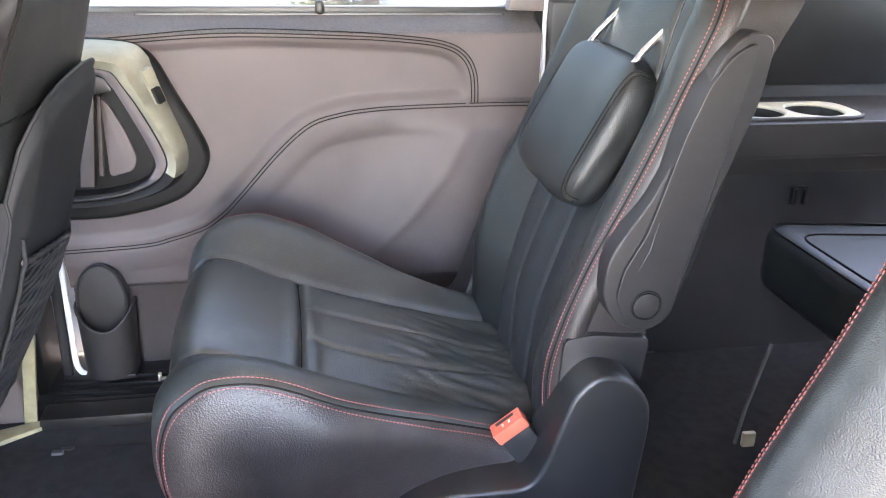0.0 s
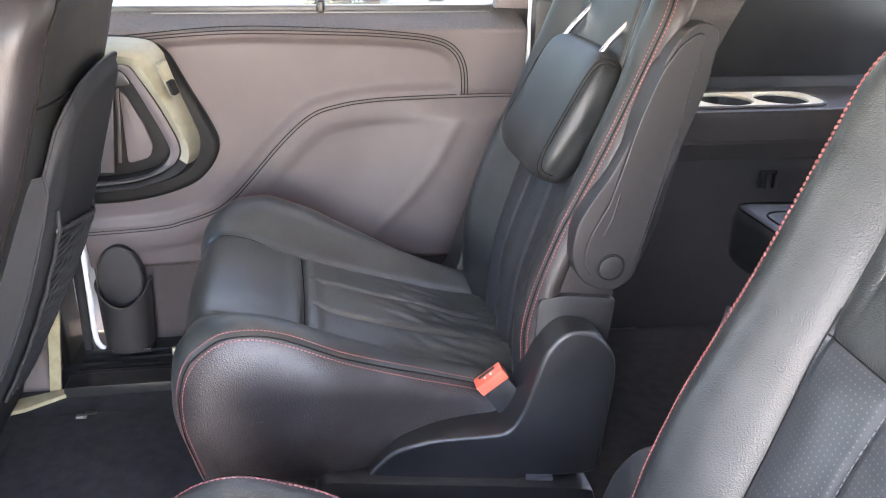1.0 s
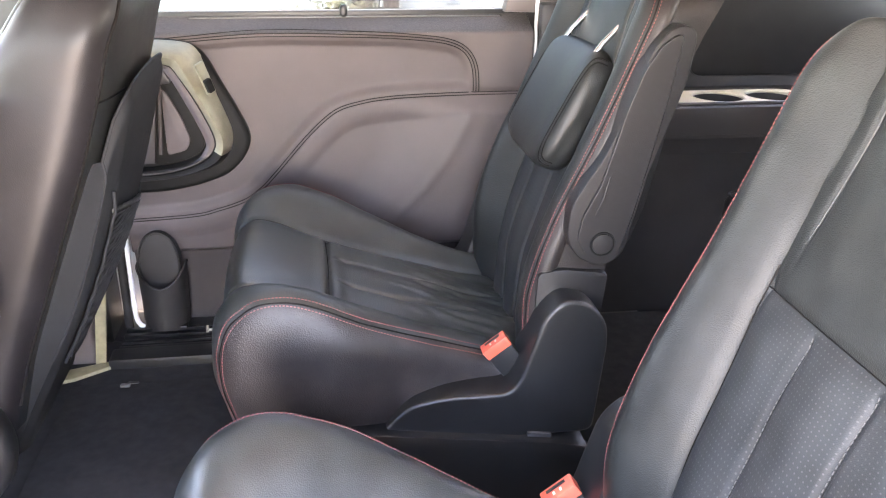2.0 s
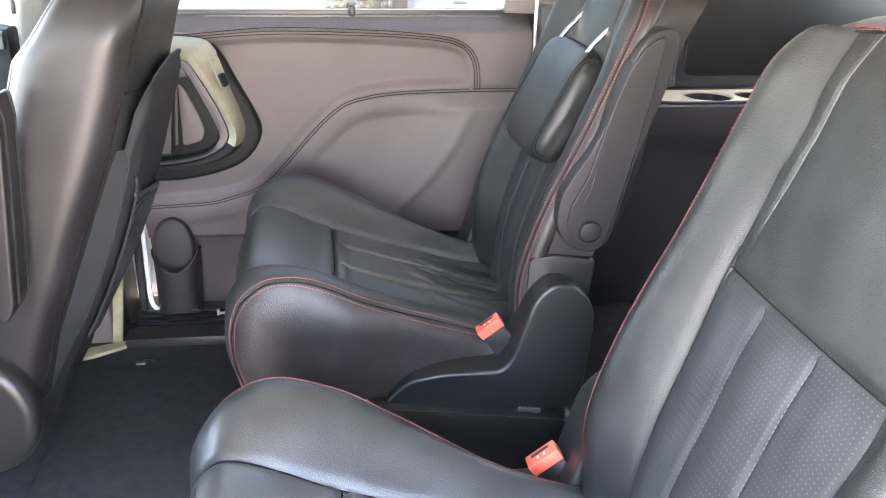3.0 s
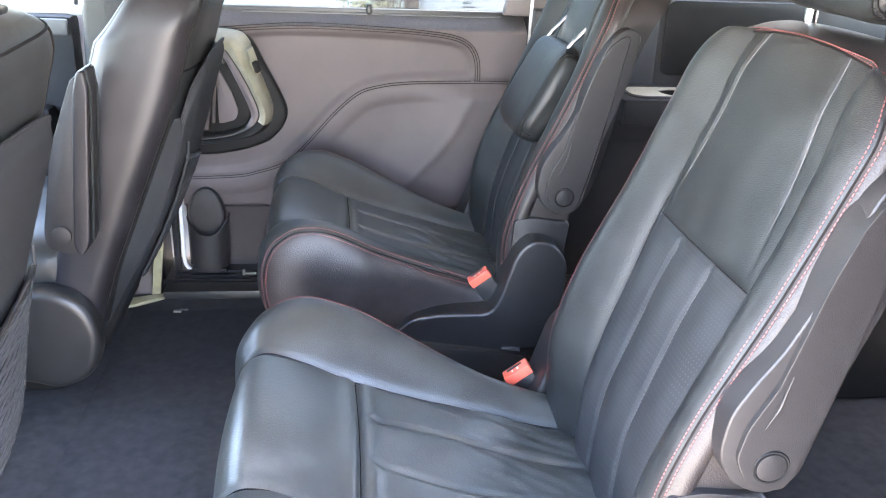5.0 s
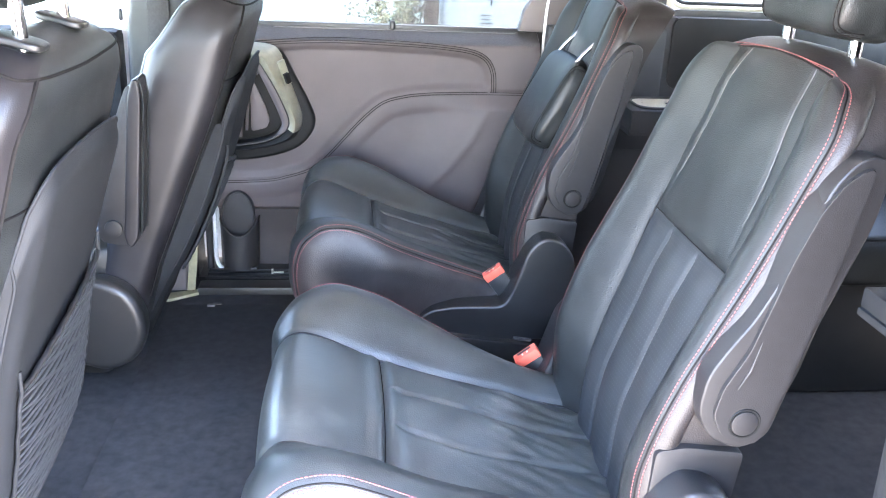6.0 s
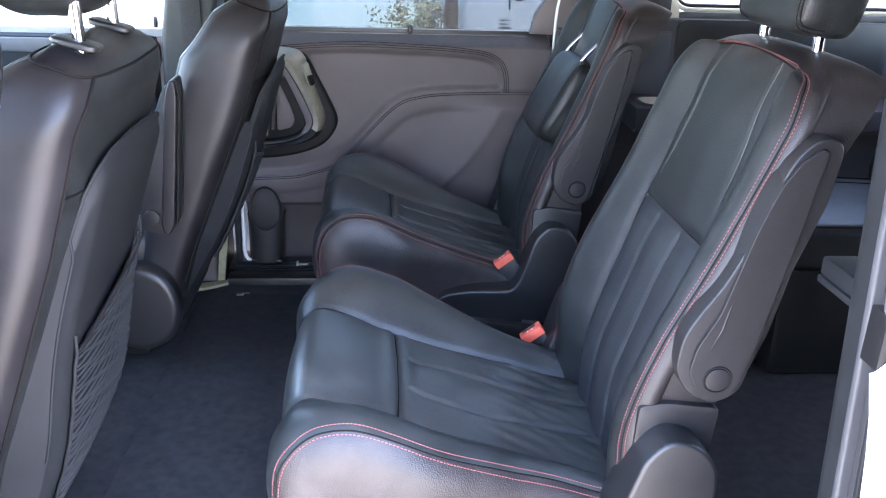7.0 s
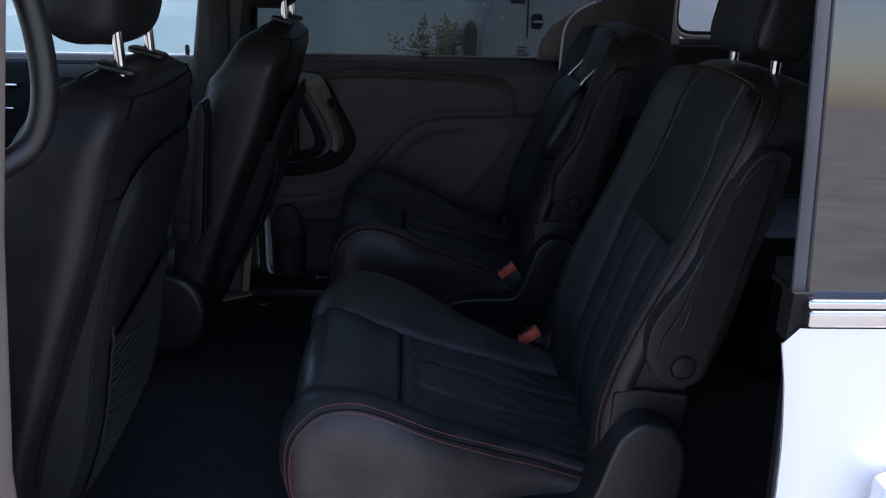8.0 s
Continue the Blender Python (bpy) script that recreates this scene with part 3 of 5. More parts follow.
# far pillars
single("pillar_b_far", join(prism([(-0.43, -0.02), (-0.255, -0.02), (-0.262, 0.30), (-0.255, 0.74), (-0.185, 1.20), (-0.33, 1.20), (-0.40, 0.74)], 0.80, 0.94, 0.015, 3)), BLACK_PLASTIC,
       "black trim of the middle pillar", "pillar trim", "structure")
single("pillar_b_foot_far", prism([(-0.46, -0.02), (-0.268, -0.02), (-0.270, 0.20), (-0.282, 0.30), (-0.32, 0.34), (-0.46, 0.34)], 0.705, 0.80, 0.012, 3), TAUPE_HARD,
       "taupe plastic foot of the middle pillar", "pillar trim", "structure")
# sand colour stands for sunlight on the pillar foot and floor
SUN_PATCH = material("sun_patch_sand", (0.27, 0.245, 0.15), 0.6, 0, 0.15, 60, 0.4, 900)
single("pillar_foot_sun_strip", prism([(-0.272, 0.028), (-0.250, 0.028), (-0.228, 0.205), (-0.234, 0.243), (-0.247, 0.240)], 0.694, 0.704, 0.003), SUN_PATCH, "sand-coloured strip standing for sunlight on the pillar foot", "pillar trim", "structure")
# thin added wedge in the shape of the sun patch beside the sill
single("sill_sun_wedge", slab([(-0.37, 0.606), (-0.30, 0.630), (-0.176, 0.713), (-0.255, 0.692), (-0.37, 0.652)], 0.026, 0.038, 0.003), SUN_PATCH, "sand-coloured wedge standing for sunlight on the floor by the sill", "sill trim", "structure")
single("belt_far_front", block(-0.34, -0.285, 0.782, 0.790, 0.20, 1.12, 0.002), WEBBING, "dark seat belt webbing hanging on the pillar", "seat belt", "structure")
c_trim = [(0.656, 0.744), (0.668, 0.80), (0.698, 0.845), (0.76, 0.892), (0.85, 0.925), (0.90, 1.0), (0.92, 1.2), (1.06, 1.2), (1.07, 0.742), (0.735, 0.742)]
single("pillar_c_far", prism(c_trim, 0.905, 0.945, 0.006, 2), TAUPE_HARD, "taupe trim of the rear door pillar", "pillar trim", "structure")

# far rear quarter: lower panel, shelf with cup holders, upper panel and window
single("quarter_lower_far", block(0.735, 2.3, 0.80, 0.86, 0.43, 0.50, 0.008), LOWER_TRIM, "dark grey panel beside the third row", "side trim", "structure")
single("quarter_base_far", block(0.735, 2.3, 0.812, 0.86, 0.0, 0.432, 0.006), LOWER_TRIM, "black lower panel beside the third row", "side trim", "structure")
single("quarter_pillar_far", block(0.730, 1.075, 0.86, 0.925, 0.0, 0.765, 0.01), DARK_TRIM, "dark grey trim behind the sliding door", "side trim", "structure")
single("quarter_upper_far", block(1.0, 2.3, 0.868, 0.94, 0.56, 0.801, 0.012), DARK_TRIM, "dark grey upper panel under the rear window", "side trim", "structure")
single("quarter_recess_far", prism(rounded([(1.09, 0.60), (1.75, 0.60), (1.75, 0.80), (1.09, 0.80)], 5, 0.03), 0.862, 0.872, 0.003), BLACK_PLASTIC, "flat black panel set in the side trim", "side trim", "structure")


def cup_shelf():
    shelf = thing("cup_shelf", (1.4, 0.80, 0.53), "dark grey side shelf with two cup holders", "side shelf")
    holes = [(1.104, 0.736), (1.228, 0.736)]
    R = 0.056
    bm = bmesh.new()
    outer = [bm.verts.new((x, y, 0.575)) for x, y in [(0.93, 0.661), (2.2, 0.661), (2.2, 0.87), (0.93, 0.87)]]
    es = [bm.edges.new((outer[i], outer[(i + 1) % 4])) for i in range(4)]
    for hx, hy in holes:
        ring = [bm.verts.new((hx + R * math.cos(2 * math.pi * k / 24), hy + R * math.sin(2 * math.pi * k / 24), 0.575)) for k in range(24)]
        es += [bm.edges.new((ring[i], ring[(i + 1) % 24])) for i in range(24)]
    bmesh.ops.triangle_fill(bm, use_beauty=True, edges=es)
    part("shelf_top", from_bm(bm), LOWER_TRIM, shelf, smooth=False)
    part("shelf_front", join(block(0.93, 2.2, 0.650, 0.662, 0.515, 0.5755, 0.004), block(0.93, 2.2, 0.662, 0.80, 0.505, 0.517, 0.002), block(0.93, 0.942, 0.662, 0.87, 0.517, 0.573, 0.001)), LOWER_TRIM, shelf)
    for hx, hy in holes:
        cup = part("cup_holder", patch(lambda u, v: Vector((hx + R * (1 - 0.12 * u) * math.cos(math.pi * v), hy + R * (1 - 0.12 * u) * math.sin(math.pi * v), 0.575 - 0.06 * u)), 4, 28), BLACK_PLASTIC, shelf)
        part("rim", tube([(hx + (R + 0.002) * math.cos(2 * math.pi * k / 32), hy + (R + 0.002) * math.sin(2 * math.pi * k / 32), 0.577) for k in range(32)], 0.004, 8, True), CREAM, cup, "pale ring round the cup holder")
    bm = bmesh.new()
    loops = [rounded([(0.960, 0.674), (1.310, 0.674), (1.310, 0.806), (0.960, 0.806)], 6, 0.050)]
    loops += [[(hx + (R + 0.003) * math.cos(2 * math.pi * k / 28), hy + (R + 0.003) * math.sin(2 * math.pi * k / 28)) for k in range(28)] for hx, hy in holes]
    es = []
    for lp in loops:
        vs = [bm.verts.new((x, y, 0.580)) for x, y in lp]
        es += [bm.edges.new((vs[i], vs[(i + 1) % len(vs)])) for i in range(len(vs))]
    bmesh.ops.triangle_fill(bm, use_beauty=True, edges=es)
    part("cup_tray", from_bm(bm), CREAM, shelf, "pale tray round the cup holders", smooth=False)
    part("tray_edge", tube([(x, y, 0.578) for x, y in loops[0]], 0.004, 8, True), DARK_TRIM, shelf)
    part("cup_floor", block(1.04, 1.30, 0.68, 0.80, 0.512, 0.518, 0.002), BLACK_PLASTIC, shelf)


cup_shelf()


def rear_window():
    win = thing("window_rear_quarter", (1.5, 0.92, 0.82), "rear side window with a black seal and a cream trim edge", "window", kind="structure")
    loop = rounded([(1.088, 0.835), (1.95, 0.835), (1.90, 1.14), (1.088, 1.14)], 8, 0.055)
    part("window_glass", prism(loop, 0.925, 0.929), REAR_GLASS, win, smooth=False)
    part("window_seal", tube([(x, 0.915, z) for x, z in loop], 0.0065, 8, True), RUBBER, win)
    edge = rounded([(1.079, 0.824), (1.96, 0.824), (1.91, 1.15), (1.079, 1.15)], 8, 0.062)
    part("window_frame", tube([(x, 0.906, z) for x, z in edge], 0.0075, 8, True), CREAM, win, "cream plastic trim edge")
    part("corner_trim", prism([(1.066, 0.800), (1.112, 0.800), (1.096, 0.832), (1.084, 0.856), (1.070, 0.90)], 0.897, 0.908, 0.003), CREAM, win)
    part("window_sill", block(1.100, 1.95, 0.888, 0.914, 0.800, 0.819, 0.004), FRAME_GREY, win)


rear_window()
single("pillar_c_rear_far", block(0.955, 1.0735, 0.893, 0.906, 0.760, 1.21, 0.005), DARK_TRIM, "dark trim between the sliding door and the rear window", "pillar trim", "structure")
single("pillar_d_far", block(1.95, 2.35, 0.86, 0.94, 0.80, 1.2, 0.02), DARK_TRIM, "dark trim of the rear pillar", "pillar trim", "structure")
single("tailgate", join(block(2.36, 2.42, -0.90, 0.90, 0.0, 0.80, 0.01), block(2.36, 2.42, -0.90, -0.70, 0.80, 1.2, 0.01), block(2.36, 2.42, 0.70, 0.90, 0.80, 1.2, 0.01)), DARK_TRIM, "closed tailgate with dark trim", "tailgate", "structure")
single("window_tailgate", block(2.385, 2.39, -0.70, 0.70, 0.80, 1.2, 0.0), REAR_GLASS, "tinted rear window of the tailgate", "window", "structure", smooth=False)

# near side: rear quarter inside, pillars and the sliding door, pushed back and standing open
single("quarter_near", join(block(0.98, 2.36, -0.90, -0.80, -0.02, 0.80, 0.015), block(0.98, 1.10, -0.92, -0.84, 0.80, 1.22, 0.015), block(1.9, 2.36, -0.92, -0.84, 0.80, 1.22, 0.015)), SHELL, "dark grey side trim behind the open doorway", "side trim", "structure")
single("quarter_glass_near", block(1.10, 1.9, -0.905, -0.900, 0.80, 1.2, 0.0), REAR_GLASS, "tinted rear side window", "window", "structure", smooth=False)
single("quarter_skin_near", block(0.97, 2.4, -0.985, -0.92, -0.25, 0.72, 0.02), WHITE_PAINT, "white outer skin behind the open doorway", "car body", "structure")
single("sill_near", join(block(-0.30, 0.98, -0.97, -0.84, -0.20, 0.02, 0.015), *[block(-0.2, 0.95, -0.935 + 0.03 * i, -0.925 + 0.03 * i, 0.018, 0.027, 0.003) for i in range(3)]), BLACK_PLASTIC, "black ribbed sill plate of the open doorway", "sill", "structure")
single("pillar_b_near", prism([(-0.43, -0.2), (-0.246, -0.2), (-0.240, 0.44), (-0.207, 0.75), (-0.169, 1.01), (-0.127, 1.24), (-0.28, 1.24), (-0.37, 0.75)], -0.97, -0.91, 0.012, 3), PILLAR_BEIGE, "taupe trim of the middle pillar beside the doorway", "pillar trim", "structure")
f_, _ = curve([(-0.205, -0.90, 1.09), (-0.188, -0.872, 1.06), (-0.172, -0.860, 1.00), (-0.166, -0.856, 0.93), (-0.172, -0.858, 0.875), (-0.192, -0.866, 0.835), (-0.222, -0.90, 0.815)])
grab = thing("grab_handle", (-0.14, -0.9, 0.95), "black padded grab handle on the pillar", "grab handle")
part("loop", tube([f_(i / 40) for i in range(41)], 0.015, 12), BLACK_PLASTIC, grab)
part("screw_cap", cushion_block(-0.220, -0.890, 0.812, 0.010, 0.008, 0.008, 3.0, 4), CHROME, grab, "chrome screw cap")


def open_sliding_door():
    door = thing("sliding_door", (1.2, -1.06, 0.2), "white sliding door pushed back, with tinted glass and bright belt moulding", "car door")
    y0 = -1.115
    skin = [(-0.30, 0.0), (0.0, -0.012), (0.35, -0.010), (0.55, -0.002), (0.728, 0.0)]
    f, _ = curve([(z, y, 0) for z, y in skin])
    FRONT_X = [(-0.30, 0.628), (0.30, 0.630), (0.55, 0.628), (0.60, 0.626), (0.66, 0.619), (0.71, 0.609), (0.73, 0.607)]

    def P(d, v):
        """d metres behind the front edge; the top front corner is cut off at a slant."""
        z = -0.30 + (0.706 + min(0.0195, 1.35 * d) + 0.30) * v
        x0 = float(np.interp(z, [q for q, _ in FRONT_X], [q for _, q in FRONT_X]))
        roll = max(0.0, 1 - d / 0.026)
        return Vector((x0 + d, y0 + f((z + 0.30) / 1.028).y + 0.007 * roll ** 2.0, z))

    ds = [0, 0.001, 0.003, 0.005, 0.008, 0.011, 0.0145, 0.018, 0.022, 0.026, 0.035, 0.06] + [0.12 * i for i in range(1, 11)]
    nv = 45
    verts = [P(d, j / (nv - 1)) for d in ds for j in range(nv)]
    faces = [(i * nv + j, i * nv + j + 1, (i + 1) * nv + j + 1, (i + 1) * nv + j) for i in range(len(ds) - 1) for j in range(nv - 1)]
    part("outer_skin", (verts, faces), WHITE_PAINT, door)
    part("front_edge", patch(lambda u, v: P(0.0, v) + Vector((0.060 * u, 0.003 + 0.03 * u, 0)), 3, 24, 0, 1, 0, 1), WHITE_PAINT, door)
    part("inner_trim", block(0.72, 1.80, -1.075, -1.060, -0.28, 0.66, 0.004), TAUPE, door)
    mould = part("belt_moulding", block(0.626, 1.84, y0 - 0.007, y0 + 0.014, 0.7290, 0.7460, 0.004, 3), ALUMINIUM, door, "satin aluminium belt moulding")
    part("moulding_bead", block(0.624, 1.84, y0 - 0.005, y0 + 0.014, 0.7465, 0.7570, 0.0045, 3), CHROME, mould, "bright upper bead")
    part("corner_piece", prism([(0.611, 0.711), (0.634, 0.731), (0.631, 0.760), (0.612, 0.760)], y0 + 0.004, y0 + 0.030, 0.002), DEEP, door)
    # the window leans inwards above the moulding
    tumble = Matrix(((1, 0, 0, 0), (0, 1, 0.08, -0.08 * 0.757), (0, 0, 1, 0), (0, 0, 0, 1)))
    part("window_frame", moved(prism([(0.6135, 0.758), (0.6260, 0.758), (0.6215, 0.90), (0.6090, 1.20), (0.5965, 1.20), (0.6090, 0.90)], y0 + 0.010, y0 + 0.015, 0.001), tumble), DARK_TRIM, door, "grey window frame")
    part("window_seal", moved(prism([(0.6260, 0.756), (0.6295, 0.756), (0.6245, 0.90), (0.6120, 1.20), (0.6090, 1.20), (0.6215, 0.90)], y0 + 0.009, y0 + 0.015, 0.001), tumble), RUBBER, door)
    part("window_glass", moved(prism([(0.628, 0.750), (1.84, 0.750), (1.84, 1.20), (0.611, 1.20), (0.6235, 0.90)], y0 + 0.012, y0 + 0.016), tumble), PRIVACY, door, smooth=False)
    h = part("door_handle", prism(rounded([(0.712, 0.505), (0.95, 0.505), (0.95, 0.582), (0.712, 0.577)], 5, 0.015), y0 - 0.045, y0 - 0.012, 0.010, 3), WHITE_PAINT, door)
    part("handle_cup", prism(rounded([(0.77, 0.48), (0.87, 0.48), (0.87, 0.56), (0.77, 0.56)], 5, 0.025), y0 - 0.014, y0 - 0.006, 0.002), BLACK_PLASTIC, h)


open_sliding_door()


def leaning(plan, z0=-0.05, z1=1.2):
    """A moulding of constant plan that leans forward as it rises."""
    n = len(plan)
    verts = [(x - 0.040 * (z - 0.6), y, z) for z in (z0, z1) for x, y in plan]
    return verts, [(i, (i + 1) % n, n + (i + 1) % n, n + i) for i in range(n)] + [tuple(range(n)), tuple(range(n, 2 * n))]


single("pillar_c_near", leaning(rounded([(0.724, -0.935), (0.724, -0.876), (0.740, -0.855), (1.0, -0.80), (1.0, -0.935)], 5, 0.012)), SHELL, "dark grey trim of the rear door pillar", "pillar trim", "structure")
single("jamb_rear_near", leaning(rounded([(0.696, -0.960), (0.696, -0.950), (0.706, -0.944), (0.724, -0.944), (0.724, -0.960)], 4, 0.004)), DARK_TRIM, "taupe moulded channel along the door opening", "door jamb", "structure")
single("jamb_lip_near", leaning(rounded([(0.702, -0.985), (0.702, -0.978), (0.712, -0.974), (0.76, -0.974), (0.76, -0.985)], 4, 0.003)), SHELL, "grey metal lip of the door opening", "door jamb", "structure")
single("door_seal_near", leaning(rounded([(0.706, -0.974), (0.706, -0.962), (0.74, -0.960), (0.74, -0.974)], 4, 0.003)), RUBBER, "black rubber seal of the door opening", "door seal", "structure")
single("belt_guide_near", join(block(0.768, 0.835, -0.815, -0.722, 0.636, 0.664, 0.006), block(0.764, 0.80, -0.81, -0.726, 0.630, 0.640, 0.003)), SHELL, "grey plastic belt guide on the rear pillar", "belt guide", "structure")

# front of the van
single("door_front_far", join(block(-1.25, -0.44, 0.86, 0.94, 0.0, 0.72, 0.02), block(-1.2, -0.5, 0.80, 0.87, 0.42, 0.50, 0.02)), SHELL, "black trim of the closed front passenger door", "car door", "structure")
single("door_front_ledge", block(-1.25, -0.40, 0.90, 0.965, 0.715, 0.738, 0.004), PALE_GREY, "pale ledge below the front window", "trim", "structure")
single("door_front_upper", block(-0.87, -0.45, 0.852, 0.866, 0.672, 0.712, 0.006), FRAME_GREY, "grey upper trim of the front passenger door", "trim", "structure")
single("window_front_far", block(-1.25, -0.40, 0.950, 0.955, 0.735, 1.18, 0.0), CLEAR, "clear front passenger window", "window", "structure", smooth=False)
single("door_pull_front", join(block(-1.06, -0.945, 0.845, 0.862, 0.640, 0.654, 0.005), block(-1.02, -0.965, 0.845, 0.862, 0.572, 0.581, 0.004)), CHROME, "chrome handle on the front passenger door", "door handle", "structure")
single("lock_knob_front", cushion_block(-0.445, 0.935, 0.752, 0.007, 0.007, 0.018, 3.0, 4), BLACK_PLASTIC, "black lock knob on the front door ledge", "lock knob", "structure")
single("door_front_near", join(block(-1.25, -0.41, -0.97, -0.88, -0.2, 0.72, 0.02)), DARK_TRIM, "dark trim of the closed driver's door", "car door", "structure")
single("window_front_near", block(-1.25, -0.38, -0.935, -0.930, 0.72, 1.2, 0.0), CLEAR, "clear driver's window", "window", "structure", smooth=False)
single("dashboard", prism(rounded([(-1.75, 0.0), (-1.22, 0.0), (-1.20, 0.45), (-1.12, 0.58), (-1.25, 0.74), (-1.75, 0.72)], 5, 0.06), -0.90, 0.90, 0.02), BLACK_PLASTIC, "black dashboard across the front", "dashboard", "structure")
single("windscreen", ([(-1.75, -0.85, 0.72), (-1.75, 0.85, 0.72), (-1.18, 0.80, 1.17), (-1.18, -0.80, 1.17)], [(0, 1, 2, 3)]), CLEAR, "clear windscreen", "window", "structure", smooth=False)
single("firewall", join(block(-1.90, -1.75, -1.0, 1.0, -0.3, 0.74, 0.02)), WHITE_PAINT, "white body ahead of the windscreen", "car body", "structure")


# ---- second-row seats ----
# side views (x, z), station by station: stitched edge and sunken insert of the cushion, then of the back
EDGE_C = [(0.095, 0.205), (0.081, 0.251), (0.070, 0.300), (0.071, 0.345), (0.080, 0.377), (0.100, 0.405), (0.131, 0.424), (0.174, 0.427), (0.230, 0.409), (0.300, 0.375), (0.380, 0.337), (0.466, 0.300), (0.550, 0.272), (0.615, 0.262)]
INS_C = [(0.088, 0.205), (0.074, 0.256), (0.064, 0.310), (0.066, 0.360), (0.078, 0.388), (0.102, 0.402), (0.138, 0.396), (0.180, 0.378), (0.237, 0.351), (0.302, 0.329), (0.380, 0.305), (0.462, 0.281), (0.548, 0.258), (0.615, 0.246)]
EDGE_B = [(0.556, 0.250), (0.546, 0.365), (0.557, 0.437), (0.585, 0.520), (0.611, 0.578), (0.638, 0.636), (0.665, 0.700), (0.690, 0.762), (0.711, 0.815), (0.729, 0.855), (0.752, 0.876)]
INS_B = [(0.572, 0.250), (0.579, 0.365), (0.596, 0.437), (0.624, 0.520), (0.645, 0.578), (0.666, 0.636), (0.689, 0.700), (0.708, 0.762), (0.724, 0.812), (0.739, 0.850), (0.757, 0.876)]
REAR_B = [(0.640, 0.270), (0.668, 0.400), (0.676, 0.450), (0.698, 0.525), (0.718, 0.585), (0.744, 0.655), (0.765, 0.720), (0.786, 0.780), (0.808, 0.826), (0.832, 0.858), (0.858, 0.876)]
WB = 0.228                             # half width of the back


def second_row_seat(name, yc, folded, buckle, label):
    seat = thing(name, (0.38, yc, FLOOR), label, "car seat", "second-row captain's chairs")
    c, ci = stations(EDGE_C), stations(INS_C)
    S_CROSS = 8 / 13
    VB, IC = 0.56, 0.156                       # where the bolsters meet the insert

    def wc(s):
        """Half width of the cushion, which narrows to the rear."""
        return 0.284 - 0.060 * step(0.237, 0.49, c(s).x)

    def cush(s, v):
        av = abs(v)
        p, q = c(s), ci(s)
        if av < VB:
            k = av / VB
            y = k * IC
            ys = math.copysign(y, v)
            h = 0.007 * math.cos(k * math.pi / 2) - 0.005 * bell(y - IC, 0.005)
            d = (s - S_CROSS) * 0.78
            h -= 0.008 * bell(d, 0.0035) - 0.003 * bell(abs(d) - 0.014, 0.010)
            if s > S_CROSS:
                on = step(S_CROSS, S_CROSS + 0.05, s) * step(1.0, 0.86, s)
                for g in (0.052, -0.050):
                    h -= 0.0055 * bell(ys - g - 0.006 * math.sin(s * 17 + g * 40), 0.006) * on
                h += 0.010 * noise.noise(Vector((s * 7, v * 3.2, yc * 7))) * step(S_CROSS + 0.03, S_CROSS + 0.2, s)
                h += 0.0035 * noise.noise(Vector((s * 26 + v * 9, v * 11, yc * 5))) * step(S_CROSS + 0.10, S_CROSS + 0.22, s)
            b_ = q + outward(ci, s) * h
        else:
            k = (av - VB) / (1 - VB)
            y = IC + (wc(s) - IC) * k
            rise = 1 - (1 - k) ** 1.7
            h = 0.016 * math.sin(math.pi * k ** 1.25) ** 0.9 - 0.005 * bell(y - IC, 0.005)
            h += 0.0022 * noise.noise(Vector((s * 13, v * 7, yc * 3)))
            b_ = q.lerp(p, rise) + outward(c, s) * h
        return Vector((b_.x, yc + math.copysign(y, v), b_.y))

    # cushion tops lighter than the back: their sheen is in the colour
    part("cushion_front", patch(cush, 90, 50, 0.0, S_CROSS, -VB, VB), LEATHER_SHEEN, seat)
    part("cushion_rear", patch(cush, 90, 110, S_CROSS, 1.0, -VB, VB), LEATHER_SHEEN, seat, "creased leather with pale scuffs")
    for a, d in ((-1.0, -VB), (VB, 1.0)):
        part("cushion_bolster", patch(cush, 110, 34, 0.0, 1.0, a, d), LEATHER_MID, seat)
    part("cross_seam", tube([cush(S_CROSS, -VB + 2 * VB * i / 40) + Vector((0, 0, 0.0005)) for i in range(41)], 0.0012, 6), PIPING, seat)
    for sg in (-1, 1):
        part("insert_seam", tube([cush(0.30 + 0.68 * i / 80, sg * VB) + Vector((0, 0, 0.0008)) for i in range(81)], 0.0013, 6), PIPING, seat)

        def side(p, w):
            """From the seam (w = 0) in to the middle of the side panel (w = 1)."""
            mx = min(max(p.x, 0.17), 0.50)
            m = Vector((mx, 0.5 * (0.19 + float(np.interp(mx, [x for x, _ in EDGE_C[7:]], [z for _, z in EDGE_C[7:]]))), 0))
            q = p.lerp(m, w)
            roll = 0.018 * (1 - (1 - min(1.0, w * 1.6)) ** 3)
            dent = 0.004 * noise.noise(Vector((q.x * 7, q.y * 7, sg + yc)))
            return Vector((q.x, yc + sg * (0.284 - 0.060 * step(0.237, 0.49, q.x) + roll + dent * min(1.0, w * 4)), q.y))

        edge = [c(0.005 + 0.995 * i / 110) for i in range(111)]
        loop = edge + [Vector((0.615 - 0.515 * i / 40, 0.182 + 0.018 * (i / 40), 0)) for i in range(41)]
        rings = [0, 0.02, 0.04, 0.07, 0.11, 0.16, 0.23, 0.32, 0.45, 0.62, 0.8, 1.0]
        nl = len(loop)
        sv = [side(p, w) for w in rings for p in loop]
        sf = [(i * nl + j, i * nl + (j + 1) % nl, (i + 1) * nl + (j + 1) % nl, (i + 1) * nl + j) for i in range(len(rings) - 1) for j in range(nl)]
